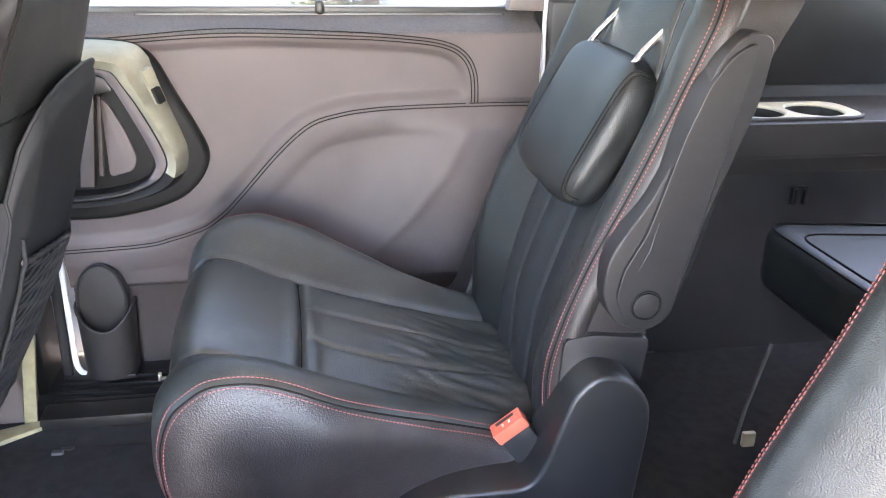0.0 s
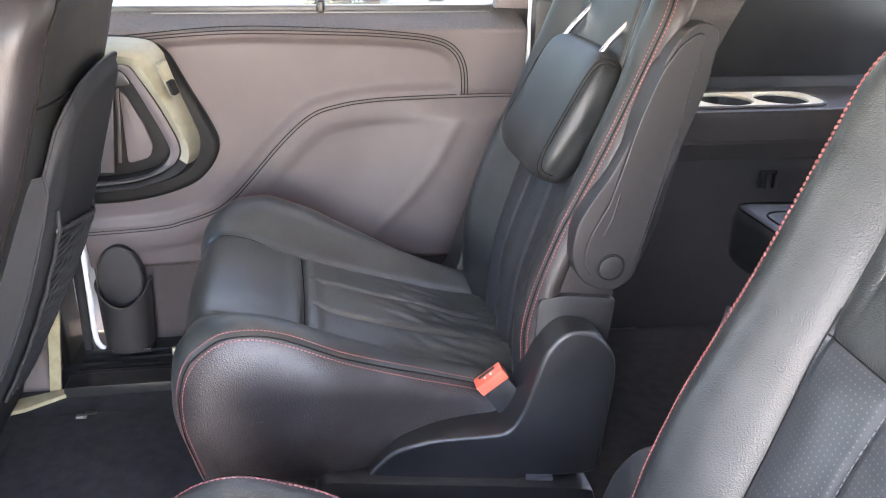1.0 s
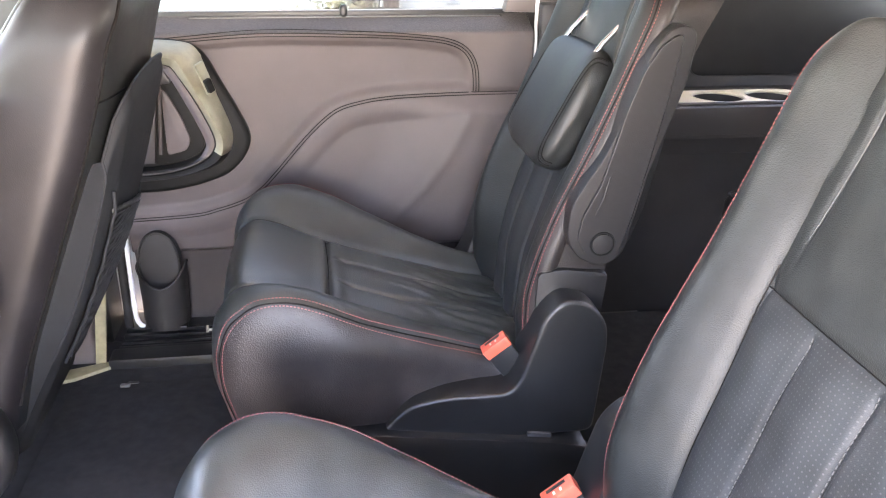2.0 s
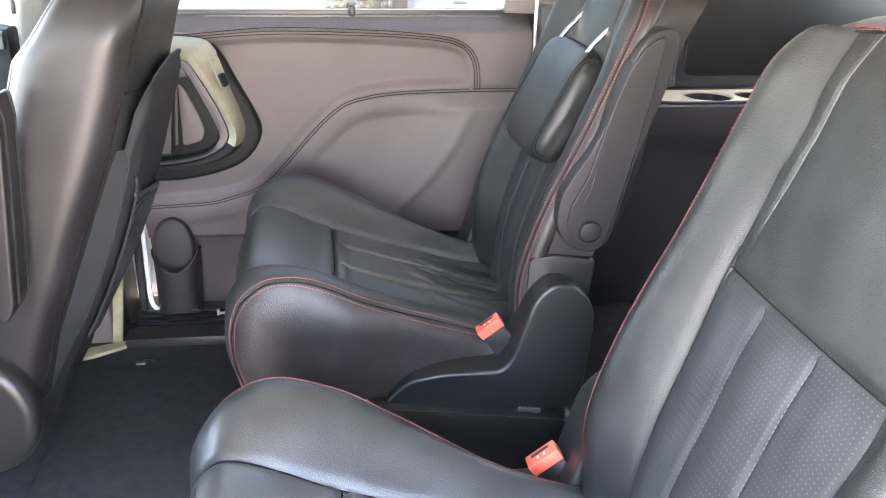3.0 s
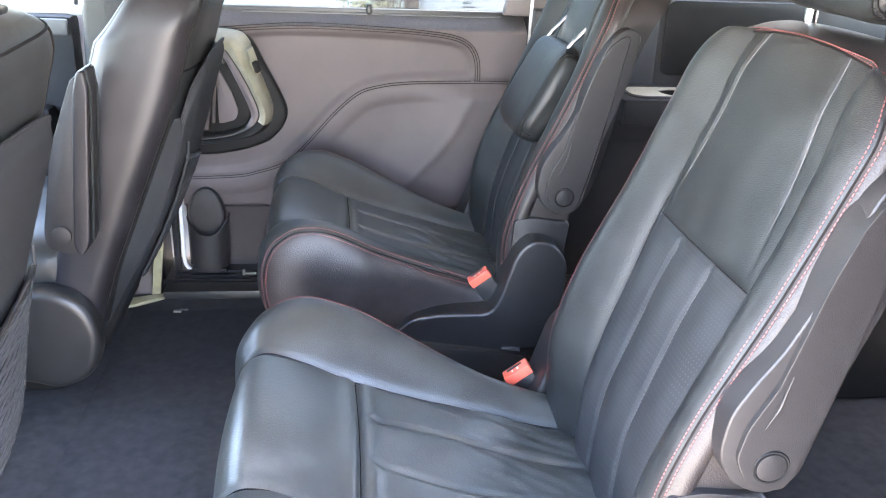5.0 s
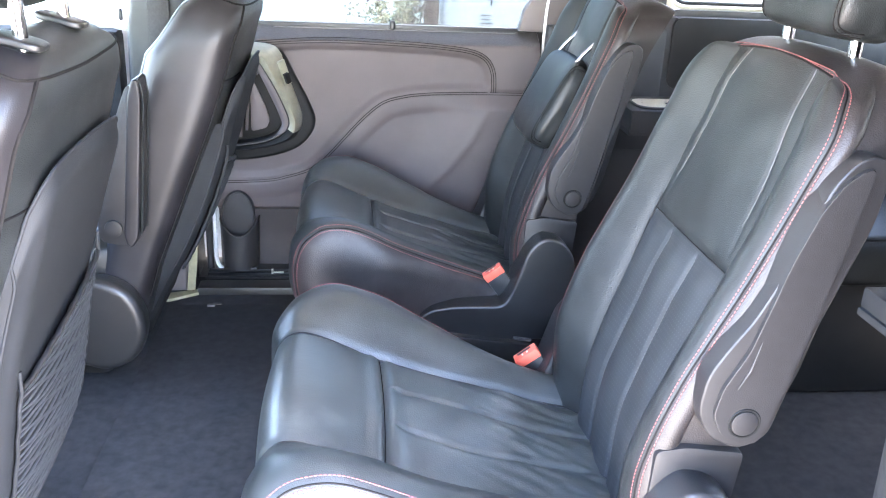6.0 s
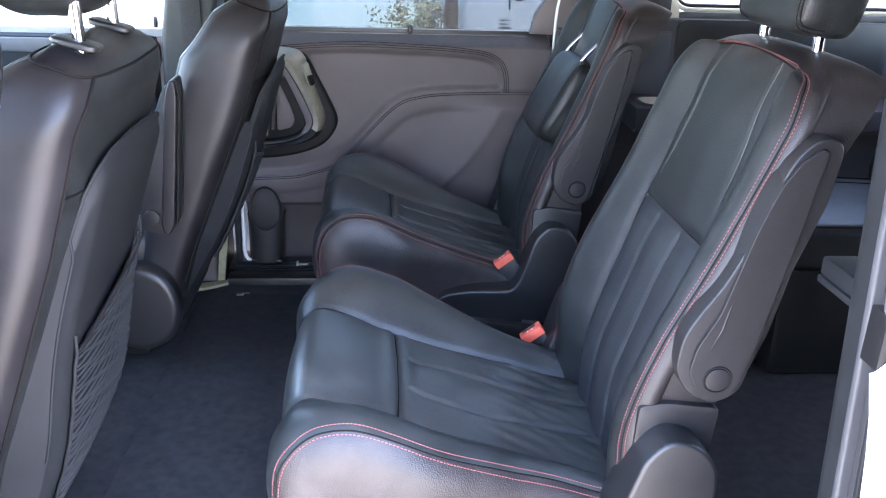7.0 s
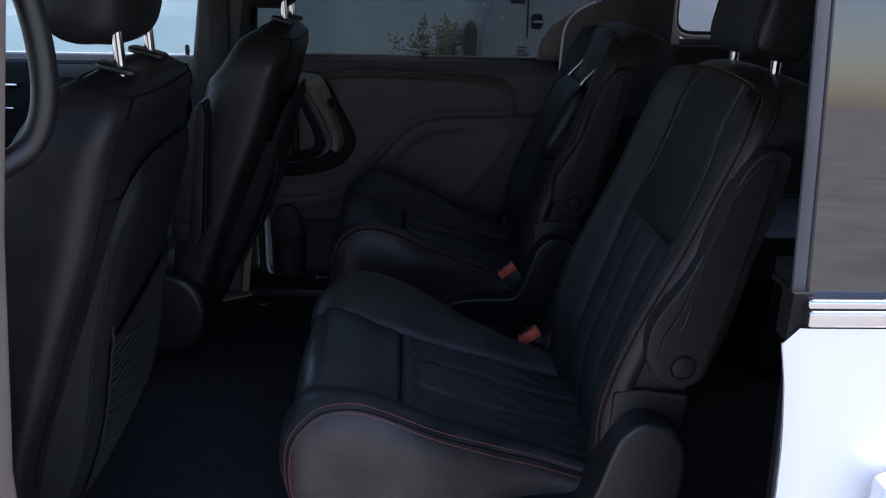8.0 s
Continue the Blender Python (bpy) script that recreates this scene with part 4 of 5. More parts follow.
        sp = part("cushion_side", (sv, sf), SEAT_VINYL, seat, "grained grey-brown vinyl side")
        part("seam_groove", tube([cush(0.02 + 0.98 * i / 90, sg * 1.0) for i in range(91)], 0.0014, 6), PIPING, sp)
        lower = [side(p, 0.0042 / max(0.05, (p - Vector((min(max(p.x, 0.17), 0.50), 0.28, 0))).length)) + Vector((0, sg * 0.0010, 0)) for p in edge[3:106]]
        part("stitching", join(stitches([cush(0.02 + 0.93 * i / 110, sg * 0.970) + Vector((0, sg * 0.0004, 0.0008)) for i in range(111)]),
                               stitches(lower)), RED, sp, "red double stitching")
    # base and side covers
    part("seat_base", block(0.115, 0.62, yc - 0.225, yc + 0.225, FLOOR + 0.05, 0.235, 0.012), BLACK_PLASTIC, seat)
    track = part("track_cover", prism([(0.245, FLOOR), (0.240, 0.190), (0.246, 0.207), (0.260, 0.214), (0.60, 0.168), (0.638, 0.158), (0.648, 0.13), (0.645, FLOOR)], yc - 0.318, yc - 0.245, 0.006), BLACK_PLASTIC, seat)
    part("track_clip", moved(block(-0.020, 0.020, -0.006, 0.006, -0.003, 0.004, 0.001), Matrix.Translation((0.560, yc - 0.300, 0.178)) @ Euler((0, radians(7.7), 0)).to_matrix().to_4x4()), DARK_TRIM, track)
    cover = rounded([(0.295, 0.175), (0.318, 0.212), (0.352, 0.246), (0.410, 0.256), (0.512, 0.256), (0.530, 0.285), (0.543, 0.330), (0.560, 0.385), (0.590, 0.414), (0.632, 0.405), (0.660, 0.372), (0.664, 0.335), (0.650, 0.175)], 4, 0.018)
    for sg in (-1, 1):
        part("side_cover", prism(cover, yc + sg * 0.300, yc + sg * 0.215, 0.016, 4), BLACK_PLASTIC, seat, "moulded black plastic hinge cover")
    # back
    b, bi = stations(EDGE_B), stations(INS_B)
    r = stations(REAR_B)
    yb = yc - 0.006
    RAD = 0.085
    arc = [0.0]
    for i in range(100):
        arc.append(arc[-1] + (b((i + 1) / 100) - b(i / 100)).length)

    def hw(s):
        e = arc[-1] - float(np.interp(s, [i / 100 for i in range(101)], arc))
        if e >= RAD:
            return WB
        return WB - RAD + math.sqrt(max(0.0, RAD * RAD - (RAD - e) ** 2))

    def crown(s, av):
        return 0.012 * step(0.88, 1.0, s) * (1 - av * av)

    S_PAN = 0.483
    VI = 0.60                                  # where the bolsters meet the insert

    def half_insert(s):
        return min(0.128 + 0.017 * step(0.0, 0.45, s) - 0.016 * step(S_PAN, 1.0, s), hw(s) * 0.9)

    def channel(s):
        return 0.124 - 0.034 * (s - S_PAN) / (1 - S_PAN)

    def back(s, v):
        av = abs(v)
        p, q = b(s), bi(s)
        half = half_insert(s)
        fade = step(1.0, 0.93, s)
        if av < VI:
            y = av / VI * half
            ys = math.copysign(y, v)
            h = 0.005 * math.cos(av / VI * math.pi / 2)
            if s > S_PAN:
                h -= 0.0045 * bell(y - channel(s), 0.0036) * step(S_PAN, S_PAN + 0.20, s)
                h += 0.005 * math.cos(min(1.0, y / channel(s)) * math.pi / 2) * fade * step(S_PAN, S_PAN + 0.14, s)
            else:
                h += 0.003 * step(S_PAN, S_PAN - 0.06, s)
                for g in (0.049, -0.049):
                    h -= 0.0045 * bell(ys - g, 0.0045) * step(S_PAN, S_PAN - 0.03, s)
                h += 0.0025 * math.cos(2 * math.pi * ys / 0.098) * step(S_PAN, S_PAN - 0.05, s)
            h -= 0.0025 * bell((s - S_PAN) * 0.62, 0.006)
            h -= (0.0035 - 0.0025 * step(S_PAN, S_PAN + 0.15, s)) * bell(y - half, 0.007) * fade
            h += 0.003 * noise.noise(Vector((s * 7, v * 3, yc * 5)))
            e = q + outward(bi, s) * h
        else:
            k = (av - VI) / (1 - VI)
            y = half + (hw(s) - half) * k
            rise = 1 - (1 - k) ** 1.3
            h = 0.017 * math.sin(math.pi * k ** 1.35) ** 0.9 * fade - (0.0035 - 0.0025 * step(S_PAN, S_PAN + 0.15, s)) * bell(y - half, 0.007) * fade
            h += 0.0025 * noise.noise(Vector((s * 9, v * 4, yc * 5))) * (1 - k ** 6)
            e = q.lerp(p, rise) + outward(b, s) * h
        return Vector((e.x, yb + math.copysign(y, v), e.y + crown(s, av)))

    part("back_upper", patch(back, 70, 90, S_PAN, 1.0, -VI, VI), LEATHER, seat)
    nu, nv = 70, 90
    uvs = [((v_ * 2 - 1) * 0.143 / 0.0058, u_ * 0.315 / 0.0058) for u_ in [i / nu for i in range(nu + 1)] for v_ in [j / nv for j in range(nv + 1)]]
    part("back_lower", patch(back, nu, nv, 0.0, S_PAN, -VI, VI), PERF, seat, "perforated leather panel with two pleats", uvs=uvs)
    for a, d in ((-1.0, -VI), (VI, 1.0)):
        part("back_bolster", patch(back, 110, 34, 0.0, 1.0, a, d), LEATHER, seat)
    part("pan_seam", tube([back(S_PAN, VI * (-1 + 2 * i / 40)) + Vector((-0.0002, 0, 0.0)) for i in range(41)], 0.0008, 6), PIPING, seat)
    for sg in (-1, 1):
        part("insert_seam", tube([back(0.02 + 0.50 * i / 80, sg * VI) + Vector((-0.0004, 0, 0)) for i in range(81)], 0.0009, 6), PIPING, seat)
        ch = []
        for i in range(41):
            s_ = S_PAN + 0.09 + (0.985 - S_PAN - 0.09) * i / 40
            ch.append(back(s_, sg * VI * channel(s_) / half_insert(s_)) + Vector((-0.0022, 0, 0.0012)))
        # the ridge's highlight, drawn as a thin pale cord
        part("channel_seam", tube(ch, [0.0003 + 0.0006 * min(1.0, i / 12) for i in range(41)], 6), SEAM_SHEEN, seat, "pale line standing for the sheen on the seam ridge")
        pl = []
        for i in range(41):
            s_ = 0.04 + (S_PAN - 0.05) * i / 40
            pl.append(back(s_, sg * VI * 0.049 / half_insert(s_)) + Vector((-0.0012, 0.0, 0.0006)))
        part("pleat_stitching", stitches(pl, 0.004, 0.002, 0.0007), GREY_THREAD, seat)
    # sides and top: from the front seam round to the rear shell
    rim = [(i / 70, -1.0) for i in range(70)] + [(1.0, -1.0 + 2.0 * i / 30) for i in range(30)] + [(1 - i / 70, 1.0) for i in range(71)]

    def gusset(k, w):
        s, v = rim[k]
        p, q = b(s), r(s)
        y = v * hw(s)
        bulge = math.sin(math.pi * w)
        top = step(0.93, 1.0, s)
        return Vector((p.x + (q.x - p.x) * w, yb + y * (1 + 0.02 * bulge * (1 - top)) + math.copysign(0.011, v) * abs(v) * math.sin(math.pi * min(1.0, w / 0.30)) ** 0.7 * (1 - top), p.y + (q.y - p.y) * w + 0.016 * bulge * top + crown(s, abs(v)) * (1 - w)))

    ws = [0.0, 0.008, 0.02, 0.04, 0.07, 0.11, 0.16, 0.21, 0.25, 0.28, 0.30] + [0.30 + 0.70 * i / 8 for i in range(1, 9)]
    nw = len(ws)
    gv = [gusset(k, w) for k in range(len(rim)) for w in ws]
    gf = [(k * nw + j, k * nw + j + 1, (k + 1) * nw + j + 1, (k + 1) * nw + j) for k in range(len(rim) - 1) for j in range(nw - 1)]
    gp = part("back_side", (gv, gf), LEATHER_SIDE, seat)
    part("seam_groove", tube([gusset(k, 0.0) for k in range(len(rim))], 0.0014, 6), PIPING, gp)
    part("stitching", join(stitches([gusset(k, 0.027) + Vector((-0.0007, 0.0007 * rim[k][1], 0.0005)) for k in range(len(rim))], r=0.0008),
                           stitches([back(min(s, 0.995), v * 0.983) + Vector((-0.0008, 0, 0.0006)) for s, v in rim], r=0.0008)), RED, gp, "red double stitching")
    part("back_shell", patch(lambda s, v: Vector((r(s).x + 0.012 * (1 - v * v), yb + v * hw(s), r(s).y)), 40, 16, 0.0, 1.0), BLACK_PLASTIC, seat)
    part("hinge_boot", prism(rounded([(0.553, 0.30), (0.560, 0.437), (0.60, 0.442), (0.674, 0.432), (0.664, 0.33)], 4, 0.010), yb - 0.243, yb - 0.19, 0.006), GREY_PLASTIC, seat)
    # armrest, folded up against the back
    def plate(outline, face, y_back, y_rim, y_face):
        """A moulded panel: an outline with a smaller, prouder face, joined by a sloping rim."""
        n = len(outline)
        verts = [(x, y, z) for y, ring in ((y_back, outline), (y_rim, outline), (y_rim - (y_rim - y_face) * 0.75, [(ox + (fx - ox) * 0.80, oz + (fz - oz) * 0.80) for (ox, oz), (fx, fz) in zip(outline, face)]), (y_face, face)) for x, z in ring]
        faces = [(k * n + i, k * n + (i + 1) % n, (k + 1) * n + (i + 1) % n, (k + 1) * n + i) for k in range(3) for i in range(n)]
        return verts, faces + [tuple(3 * n + i for i in range(n)), tuple(range(n))]

    lobe = rounded([(0.652, 0.452), (0.612, 0.470), (0.594, 0.505), (0.599, 0.552), (0.617, 0.585), (0.642, 0.622), (0.665, 0.672), (0.685, 0.730), (0.704, 0.783), (0.726, 0.811), (0.750, 0.817), (0.768, 0.806), (0.760, 0.74), (0.715, 0.60), (0.685, 0.47)], 4, 0.016)
    ar = part("armrest", prism(lobe, yb - 0.265, yb - 0.215, 0.004, 3), GREY_PLASTIC, seat, "grey-brown armrest folded upright", sharp=30)
    outer = rounded([(0.652, 0.462), (0.622, 0.474), (0.608, 0.504), (0.614, 0.540), (0.638, 0.586), (0.651, 0.632), (0.669, 0.698), (0.690, 0.757), (0.713, 0.792), (0.742, 0.811), (0.769, 0.806), (0.764, 0.756), (0.755, 0.698), (0.739, 0.612), (0.724, 0.540), (0.704, 0.482), (0.682, 0.462)], 4, 0.012)
    face = rounded([(0.652, 0.465), (0.624, 0.477), (0.611, 0.505), (0.617, 0.539), (0.641, 0.586), (0.654, 0.632), (0.672, 0.698), (0.693, 0.755), (0.714, 0.788), (0.737, 0.804), (0.744, 0.800), (0.736, 0.756), (0.727, 0.703), (0.708, 0.612), (0.692, 0.540), (0.676, 0.482), (0.668, 0.466)], 4, 0.008)
    part("armrest_face", plate(outer, face, yb - 0.215, yb - 0.236, yb - 0.272), GREY_PLASTIC, ar, sharp=18)
    part("face_edge", tube([(x, yb - 0.2712, z) for x, z in face[9:46]], 0.0011, 6), GREY_PLASTIC, ar)
    part("crease", tube([(0.634, yb - 0.2722, 0.540), (0.645, yb - 0.2732, 0.566), (0.653, yb - 0.272, 0.600)], [0.0006, 0.0022, 0.0008], 8), GREY_PLASTIC, ar)
    part("pivot_cap", prism([(0.649 + 0.0165 * math.cos(2 * math.pi * i / 28), 0.494 + 0.0165 * math.sin(2 * math.pi * i / 28)) for i in range(28)], yb - 0.2745, yb - 0.26, 0.002), GREY_PLASTIC, ar)
    part("pivot_ring", tube([(0.649 + 0.0185 * math.cos(2 * math.pi * i / 28), yb - 0.2722, 0.494 + 0.0185 * math.sin(2 * math.pi * i / 28)) for i in range(28)], 0.0016, 6, True), DEEP, ar)
    # headrest
    posts = (yb - 0.083, yb + 0.092)
    if folded:
        m = Matrix.Translation((0.655, yb + 0.006, 0.652)) @ Euler((0, radians(24), 0)).to_matrix().to_4x4() @ Matrix.Diagonal((0.72, 1.0, 1.0, 1))
        hr = part("headrest", moved(headrest_pad(4.6), m), LEATHER, seat, "headrest folded down over the back")
        for sg in (-1, 1):
            part("headrest_seam", moved(headrest_seam(sg, 4.6), m), DARK_THREAD, hr)
            part("headrest_piping", moved(headrest_piping(sg, 4.6), m), PIPING, hr)
        for y in posts:
            part("headrest_post", tube([(0.668, y, 0.735), (0.690, y, 0.765), (0.725, y, 0.800), (0.765, y, 0.845)], 0.0048, 10), CHROME, hr, "chrome post")
    else:
        m = Matrix.Translation((0.825, yb - 0.010, 1.022)) @ Euler((0, radians(8), 0)).to_matrix().to_4x4() @ Matrix.Diagonal((0.95, 0.84, 1.03, 1))
        hr = part("headrest", moved(headrest_pad(), m), LEATHER, seat, "upright black leather headrest")
        for sg in (-1, 1):
            part("headrest_seam", moved(headrest_seam(sg), m), DARK_THREAD, hr)
            part("headrest_piping", moved(headrest_piping(sg), m), PIPING, hr)
        for y in posts:
            part("headrest_post", tube([(0.803, y, 0.87), (0.803, y, 0.94)], 0.0088, 12), CHROME, hr, "chrome post")
    # belt buckle on its stalk
    m = Matrix.Translation(buckle) @ Euler((0, radians(-37), 0)).to_matrix().to_4x4()
    bk = part("buckle_stalk", moved(block(-0.022, 0.022, -0.012, 0.012, -0.065, 0.029, 0.004), m), BLACK_PLASTIC, seat)
    part("buckle_button", moved(block(-0.0235, 0.0235, -0.0125, 0.0125, 0.024, 0.043, 0.003), m), BUCKLE_RED, bk, "red release button")
    part("buckle_slot", moved(block(-0.014, 0.014, 0.002, 0.007, 0.042, 0.0438, 0.0), m), BLACK_PLASTIC, bk)
    for x in (-0.005, 0.005):
        part("button_mark", moved(block(x - 0.0015, x + 0.0015, -0.006, -0.001, 0.042, 0.0437, 0.0), m), CREAM, bk)
    return seat


def headrest_pad(power=6.5):
    g = cushion_block(0, 0, 0, 0.050, 0.135, 0.108, power, 24)
    return [Vector((v.x + 0.012 * (v.y / 0.135) ** 2 * -1 + 0.010 * (v.z / 0.108), v.y, v.z)) for v in g[0]], g[1]


def headrest_piping(sg, power=6.5):
    """Two fine cords beside the seam of a headrest."""
    return join(*[tube(headrest_path(sg, power, y), 0.0010, 6) for y in (0.113, 0.121)])


def headrest_seam(sg, power=6.5):
    return stitches(headrest_path(sg, power, 0.117))


def headrest_path(sg, power, y):
    """Round the front of a headrest pad, at y from its middle."""
    cut = (1 - (y / 0.135) ** power) ** (1 / power)
    pts = []
    for i in range(61):
        a = math.pi * (0.5 + i / 60)
        k = cut / (abs(math.sin(a)) ** power + abs(math.cos(a)) ** power) ** (1 / power)
        z = 0.1084 * math.sin(a) * k
        pts.append(Vector((0.0506 * math.cos(a) * k - 0.012 * (y / 0.135) ** 2 + 0.010 * z / 0.108, sg * y, z)))
    return pts


second_row_seat("captains_chair", 0.403, True, (0.518, 0.163, 0.284), "black leather captain's chair with red stitching and headrest folded down")
second_row_seat("captains_chair", -0.460, False, (0.5265, -0.198, 0.270), "black leather captain's chair with red stitching and upright headrest")


# ---- front seats, seen from behind ----
REAR_F = [(-0.345, 0.20), (-0.312, 0.32), (-0.245, 0.50), (-0.199, 0.626), (-0.160, 0.76), (-0.141, 0.84), (-0.139, 0.872)]
FRONT_F = [(-0.49, 0.20), (-0.46, 0.32), (-0.42, 0.50), (-0.385, 0.626), (-0.343, 0.74), (-0.268, 0.82), (-0.214, 0.872)]


def front_seat(name, dx, yc, side, label):
    """side: +1 if the inboard side looks towards +y."""
    seat = thing(name, (-0.45 + dx, yc, FLOOR), label, "car seat", "front seats")
    rz = [z for _, z in REAR_F]
    R = lambda z: float(np.interp(z, rz, [x for x, _ in REAR_F])) + dx - (0.044 * max(0.0, 0.72 - z) if side < 0 else 0.0)
    F = lambda z: float(np.interp(z, rz, [x for x, _ in FRONT_F])) + dx
    HW = lambda z: 0.243 - 0.010 * step(0.55, 0.80, z) - 0.075 * (1 - math.sqrt(1 - min(1.0, max(0.0, (z - 0.775) / 0.102)) ** 2))
    RS0 = lambda z: float(np.interp(z, [0.10, 0.20, 0.26, 0.314, 0.40, 0.507, 0.60, 0.70, 0.757, 0.80], [-0.345, -0.30, -0.276, -0.257, -0.244, -0.224, -0.194, -0.162, -0.143, -0.130] if side > 0 else [-0.405, -0.362, -0.330, -0.298, -0.255, -0.215, -0.187, -0.158, -0.135, -0.125])) + dx
    RS = lambda z: sum(RS0(z + d) for d in (-0.06, -0.04, -0.02, 0.0, 0.02, 0.04, 0.06)) / 7
    N = 64

    def ring(z, shrink=0.0):
        out = []
        x0, x1, h = F(min(z, 0.872)), R(min(z, 0.872)), HW(z) - shrink
        cx, hx = (x0 + x1) / 2, (x1 - x0) / 2 - shrink * 0.6
        for k in range(N):
            a = 2 * math.pi * k / N
            ca, sa = math.cos(a), math.sin(a)
            m = (abs(ca) ** 5 + abs(sa) ** 5) ** (-1 / 5)
            bulge = 0.010 * (1 - (sa * m) ** 2) if ca > 0 else 0
            out.append(Vector((cx + hx * ca * m + bulge, yc + h * sa * m, z - 0.35 * hx * ca * m * step(0.78, 0.87, z) + 0.001 * noise.noise(Vector((a * 3, z * 8, yc))))))
        return out

    zs = [0.20 + 0.64 * i / 40 for i in range(41)] + [0.852, 0.862]
    rings = [ring(z) for z in zs] + [ring(0.868, 0.002), ring(0.874, 0.006), ring(0.880, 0.013), ring(0.884, 0.022)]
    verts = [p for q in rings for p in q]
    faces = [(i * N + k, i * N + (k + 1) % N, (i + 1) * N + (k + 1) % N, (i + 1) * N + k) for i in range(len(rings) - 1) for k in range(N)]
    rear = [q for j, q in enumerate(faces) if j % N < N // 8 or j % N >= N - N // 8]
    back = part("backrest", (verts, [q for q in faces if q not in set(rear)]), FRONT_VINYL, seat, "brown-black grained vinyl sides")
    part("back_rear", (verts, rear), LEATHER, seat)
    top_ring = rings[-1]
    cxy = sum(top_ring, Vector()) / N
    tv, tf = [], []
    for i in range(7):
        for p in top_ring:
            q = p.lerp(cxy, i / 6)
            q.z = p.z + (cxy.z - p.z) * (i / 6) + 0.012 * (1 - (1 - i / 6) ** 2)
            tv.append(q)
    tf = [(i * N + k, i * N + (k + 1) % N, (i + 1) * N + (k + 1) % N, (i + 1) * N + k) for i in range(6) for k in range(N)]
    part("back_top", (tv, tf), LEATHER, seat)
    # seams: round the top, and down both rear corners
    part("top_seam", tube([p + Vector((0, 0, 0.001)) for p in rings[-4]], 0.002, 6, True), PIPING, back)
    for sg in (-1, 1):
        k = int(N * (0.125 if sg > 0 else 0.875))
        line = [q[k] for q in rings[3:-3]]
        part("corner_piping", tube(line, 0.0028, 6), PIPING, back)
        kk = range(k, k + 5) if sg < 0 else range(k - 4, k + 1)
        part("cross_seam", tube([ring(0.712)[q] + Vector((0.0006, 0, 0)) for q in kk], 0.0016, 6), PIPING, back)
    # front edge piping in a paler leather, which stands for its highlight
    part("front_piping_sheen", tube([q[N * 5 // 8] for q in rings[6:-3]], 0.0026, 6), LEATHER_SHEEN, back)
    # rear shell with its arched top
    def arch(y):
        a = abs(y) / 0.175
        return (0.760 if side > 0 else 0.732) - 0.012 * a * a - 0.10 * a ** 16
    def shell(u, v):
        y = v * 0.175
        z = 0.13 + (arch(y) - 0.13) * u
        return Vector((RS(z) + 0.010 - 0.010 * bell((1 - u), 0.03) - 0.014 * bell(1 - abs(v), 0.10), yc + y, z))
    sh = part("rear_shell", patch(shell, 60, 44, 0, 1), SHELL, seat, "dark plastic shell on the rear of the seat")
    part("shell_lip", tube([shell(i / 40, -1) for i in range(14, 41)] + [shell(1, -1 + 2 * i / 40) for i in range(1, 40)] + [shell(1 - i / 40, 1) for i in range(27)], 0.0024, 8), SHELL, sh)
    for sg in (-1, 1):
        part("shell_side", patch(lambda u, v: shell(u, sg).lerp(Vector((R(shell(u, sg).z) - 0.02, yc + sg * 0.20, shell(u, sg).z)), v), 30, 4, 0, 1, 0, 1), SHELL, sh)
    # map pocket of pleated net
    def pocket(u, v):
        w = v if side > 0 else 1 - v
        y = (-0.140 + 0.30 * w) * side
        top = 0.465 + 0.075 * w
        low = 0.19 + 0.10 * w
        z = low + (top - low) * u
        bulge = 0.010 * math.sin(math.pi * v) ** 0.6
        return Vector((RS(z) + 0.013 + bulge * (1 if side > 0 else 0.6) + 0.0008 * math.sin(u * 90 + 2 * math.sin(v * 4)), yc + y, z))
    pk = part("net_pocket", patch(pocket, 140, 30, 0, 1, 0, 1), NETTING, seat, "pleated elastic net pocket")
    strands = []
    for k in range(36):
        line = []
        for i in range(25):
            v = i / 24
            w = v if side > 0 else 1 - v
            z = 0.198 + 0.0095 * k + 0.016 * w - 0.006 * math.sin(math.pi * v) + 0.0016 * math.sin(k * 2.1 + i * 0.9)
            u = (z - (0.19 + 0.10 * w)) / (0.275 - 0.025 * w)
            if 0.01 < u < 0.99:
                line.append(pocket(u, v) + Vector((0.0018, 0, 0)))
        if len(line) > 2:
            strands.append(tube(line, 0.0017, 5))
    tagged(part("netting", join(*strands), NET_CORD, pk), kind="stuff")
    part("pocket_elastic", tube([pocket(1, i / 20) + Vector((0, 0, 0.0015 * math.sin(i * 2.4))) for i in range(21)], 0.004, 8), BLACK_PLASTIC, pk)
    part("pocket_frame", tube([pocket(1, 0) + Vector((0.003, 0, 0.03))] + [pocket(1 - i / 20, 0) + Vector((0.002, 0, 0)) for i in range(21)] + [pocket(0, i / 20) for i in range(1, 20)] + [pocket(i / 20, 1) + Vector((0.002, 0, 0)) for i in range(21)] + [pocket(1, 1) + Vector((0.003, 0, 0.03))], 0.0028, 8), SHELL, pk)
    # headrest
    yh = yc - 0.045 if side > 0 else yc
    for y in (yh - 0.076, yh + 0.076):
        po = part("headrest_post", tube([(-0.168 + dx, y, 0.87), (-0.172 + dx, y, 1.0)], 0.0080, 14), CHROME, seat, "chrome headrest post")
        part("post_guide", moved(cushion_block(0, 0, 0, 0.030, 0.021, 0.0055, 4, 10), Matrix.Translation((-0.172 + dx, y, 0.886 + 0.012 * (1 - (abs(y - yc) / 0.165) ** 2))) @ Euler((0, radians(14), 0)).to_matrix().to_4x4()), BLACK_PLASTIC, po)
    m = Matrix.Translation((-0.195 + dx, yh, 1.028)) @ Matrix.Diagonal((1.4, 0.86, 1.0, 1))
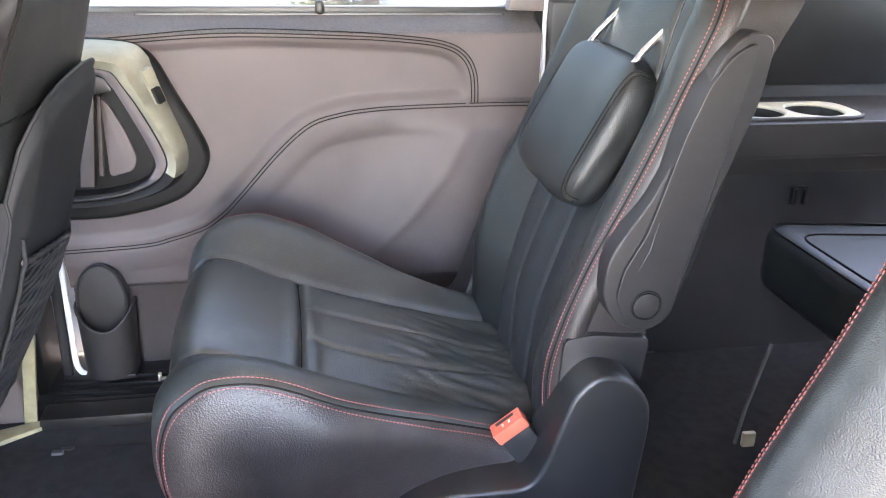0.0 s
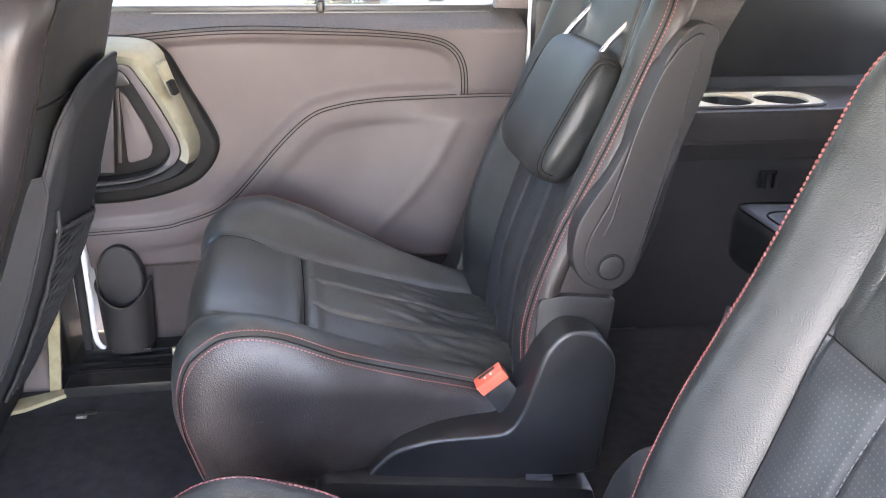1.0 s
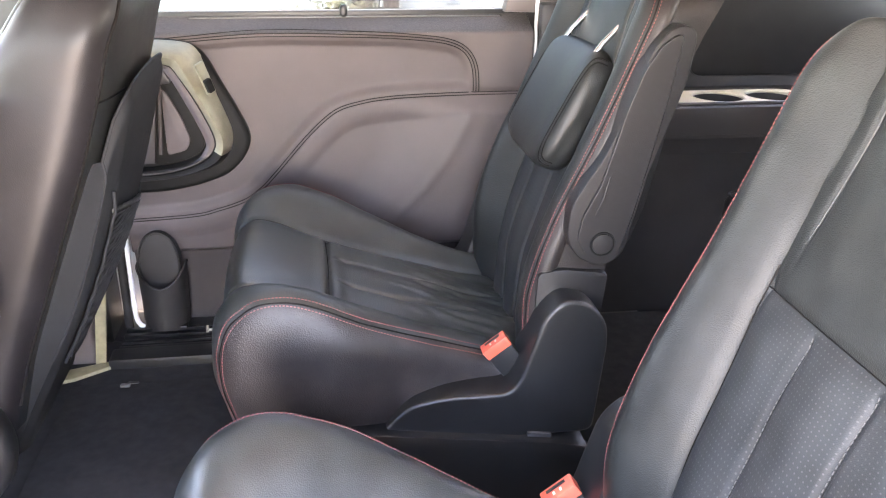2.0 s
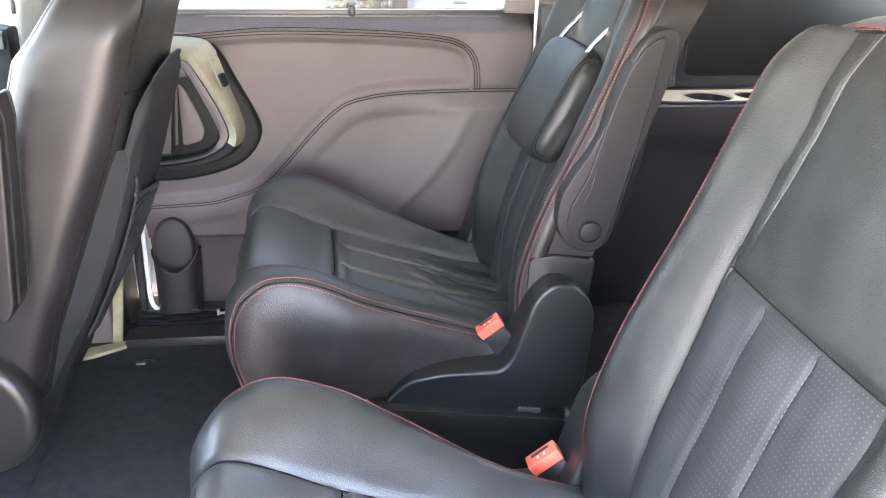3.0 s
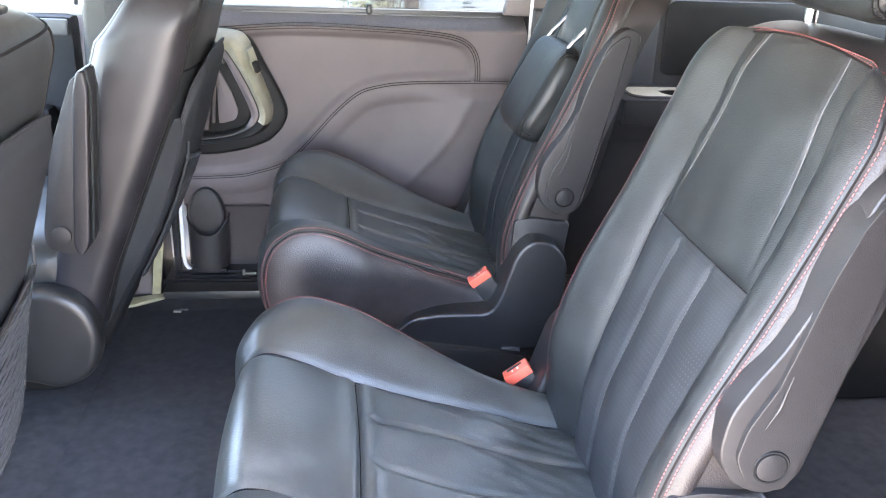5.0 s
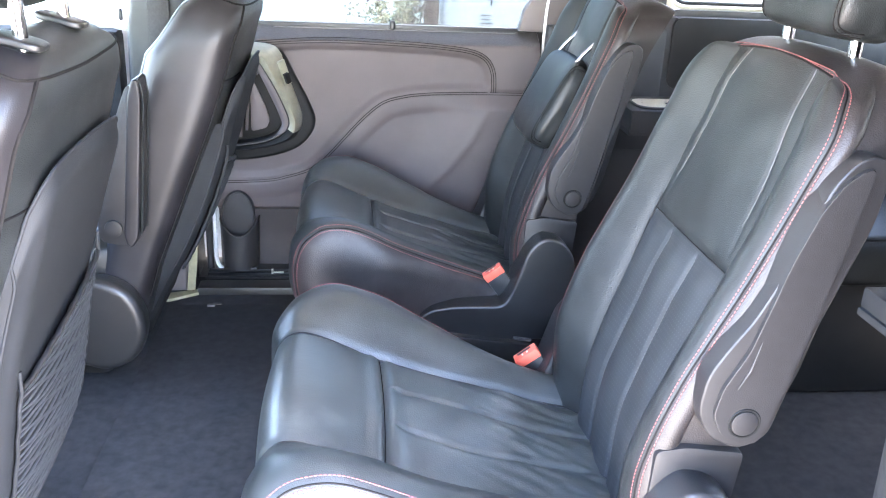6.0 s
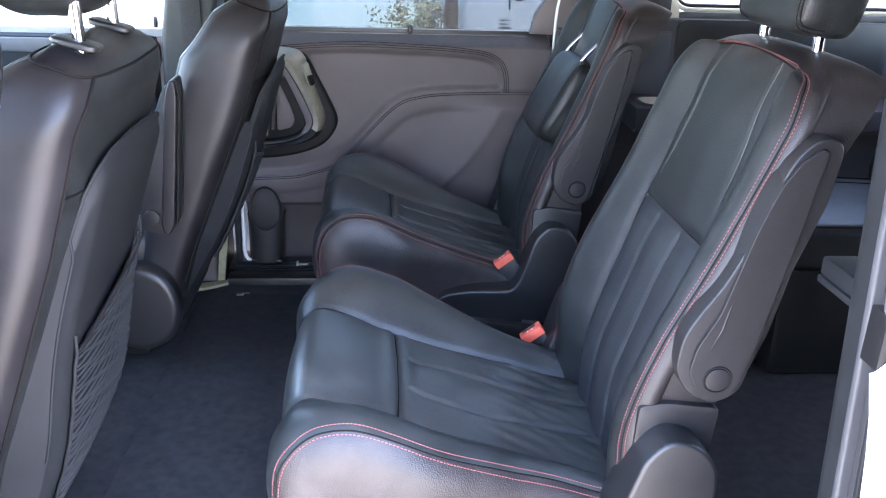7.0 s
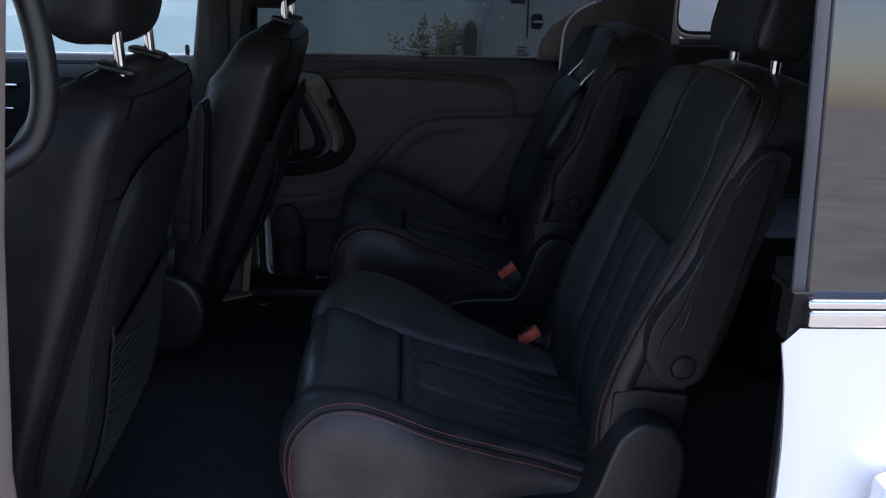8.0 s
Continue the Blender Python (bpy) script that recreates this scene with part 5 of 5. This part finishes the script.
    hr = part("headrest", moved(headrest_pad(3.6), m), LEATHER, seat)
    for sg in (-1, 1):
        part("headrest_seam", moved(headrest_seam(sg, 3.6), m), DARK_THREAD, hr)
    # cushion, side shield, recliner cover and armrest
    part("cushion", moved(cushion_block(0, 0, 0, 0.27, 0.245, 0.085, 4, 14), Matrix.Translation((-0.62 + dx, yc, 0.315))), LEATHER, seat)
    part("seat_base", block(-0.80 + dx, -0.47 + dx, yc - 0.17, yc + 0.17, FLOOR, 0.25, 0.02), BLACK_PLASTIC, seat)
    for sg in (-1, 1):
        sc = part("recliner_cover", prism(rounded([(-0.86, 0.14), (-0.50, 0.12), (-0.44, 0.10), (-0.372, 0.135), (-0.352, 0.215), (-0.382, 0.29), (-0.45, 0.32), (-0.53, 0.30), (-0.86, 0.26)], 5, 0.05), yc + sg * 0.290, yc + sg * 0.235, 0.020, 4), BLACK_PLASTIC, seat)
        for v in sc.data.vertices:
            v.co.x += dx
    ya, yi = yc + side * 0.262, yc + side * 0.335
    a0, a1 = min(ya, yi), max(ya, yi)
    armp = rounded([(-0.344, 0.43), (-0.338, 0.408), (-0.326, 0.405), (-0.316, 0.43), (-0.314, 0.70), (-0.320, 0.735), (-0.332, 0.735), (-0.339, 0.70)], 5, 0.009)
    armp = [(x + 0.085 * (z - 0.735), z) for x, z in armp]
    ar = part("armrest", prism([(x + dx, z) for x, z in armp], a0, a1, 0.010, 4), FRONT_VINYL, seat, "leather armrest folded upright")
    part("armrest_panel", prism([(x + dx + 0.085 * (z - 0.735), z) for x, z in rounded([(-0.395, 0.45), (-0.39, 0.415), (-0.333, 0.405), (-0.333, 0.722), (-0.343, 0.722), (-0.378, 0.60)], 5, 0.02)], a0 + 0.004, a1 - 0.004, 0.006), GREY_PLASTIC, ar, "grey plastic front of the armrest")
    for yy in (a0 + 0.014, a1 - 0.014):
        part("armrest_piping", tube([(-0.3385 + dx, yy, 0.43), (-0.3265 + dx, yy, 0.56), (-0.3155 + dx, yy, 0.70), (-0.321 + dx, yy, 0.734)], 0.0022, 6), LEATHER, ar)
    part("pivot_cap", prism([(-0.388 + dx + 0.017 * math.cos(2 * math.pi * i / 24), 0.445 + 0.017 * math.sin(2 * math.pi * i / 24)) for i in range(24)], (a0 if side < 0 else a1) - 0.004, (a0 if side < 0 else a1) + 0.004, 0.002), GREY_PLASTIC, ar)
    return seat


front_seat("front_seat", 0.0, -0.458, 1, "black leather driver's seat with a net pocket behind")
front_seat("front_seat", 0.115, 0.395, -1, "black leather front passenger seat with upright armrest")

# ---- third row ----
bench = thing("third_row_bench", (1.4, 0.3, FLOOR), "black leather third-row bench with pale stitching", "car seat")
plan = rounded([(1.045, 0.06), (1.035, 0.550), (1.60, 0.46), (1.60, 0.06)], 8, 0.055)
part("bench_cushion", slab(plan, 0.315, 0.430, 0.030, 4), LEATHER, bench)
part("bench_piping", tube([(x * 0.985 + 0.0199, y * 0.98 + 0.001, 0.4285) for x, y in plan], 0.0022, 8, True), PIPING, bench)
part("bench_seam", tube([(x * 0.90 + 0.133, y * 0.86 + 0.005, 0.4305) for x, y in plan], 0.002, 6, True), PIPING, bench)
part("bench_back", moved(cushion_block(0, 0, 0, 0.08, 0.24, 0.26, 5, 14), Matrix.Translation((1.66, 0.28, 0.62)) @ Euler((0, radians(18), 0)).to_matrix().to_4x4()), LEATHER, bench)
part("bench_base", block(1.15, 1.55, 0.10, 0.44, FLOOR, 0.318, 0.02), BLACK_PLASTIC, bench)

# ---- small things ----
clip = thing("floor_clip", (-0.19, 0.585, FLOOR), "small grey plastic clip on the carpet edge", "clip")
part("clip_body", block(-0.199, -0.179, 0.581, 0.593, FLOOR, FLOOR + 0.011, 0.003), FRAME_GREY, clip)
part("clip_tongue", block(-0.186, -0.165, 0.594, 0.604, FLOOR, FLOOR + 0.008, 0.002), BLACK_PLASTIC, clip)
sill_clip = thing("sill_clip", (-0.03, 0.82, 0.036), "small white plastic clip on the sill plate", "clip")
part("clip_bar", block(-0.046, -0.014, 0.817, 0.823, 0.034, 0.040, 0.001), CREAM, sill_clip)
part("clip_head", block(-0.050, -0.044, 0.814, 0.826, 0.034, 0.048, 0.001), CREAM, sill_clip)
strap = thing("third_row_strap", (0.86, 0.20, 0.23), "dark webbing strap with a white tag behind the chair", "strap")
part("webbing", tube([(0.845, 0.20, 0.225), (0.852, 0.20, 0.28), (0.874, 0.20, 0.384)], 0.0028, 8), WEBBING, strap)
part("tag", block(0.853, 0.872, 0.192, 0.200, 0.222, 0.245, 0.002), SATIN, strap, "white plastic tag")
hooks = thing("belt_hook", (1.265, 0.795, 0.385), "black plastic belt hook on the side trim", "hook")
part("hook_plate", block(1.245, 1.285, 0.788, 0.801, 0.365, 0.405, 0.004), BLACK_PLASTIC, hooks)
for x in (1.250, 1.270):
    part("hook_finger", block(x, x + 0.010, 0.778, 0.790, 0.368, 0.402, 0.003), BLACK_PLASTIC, hooks)
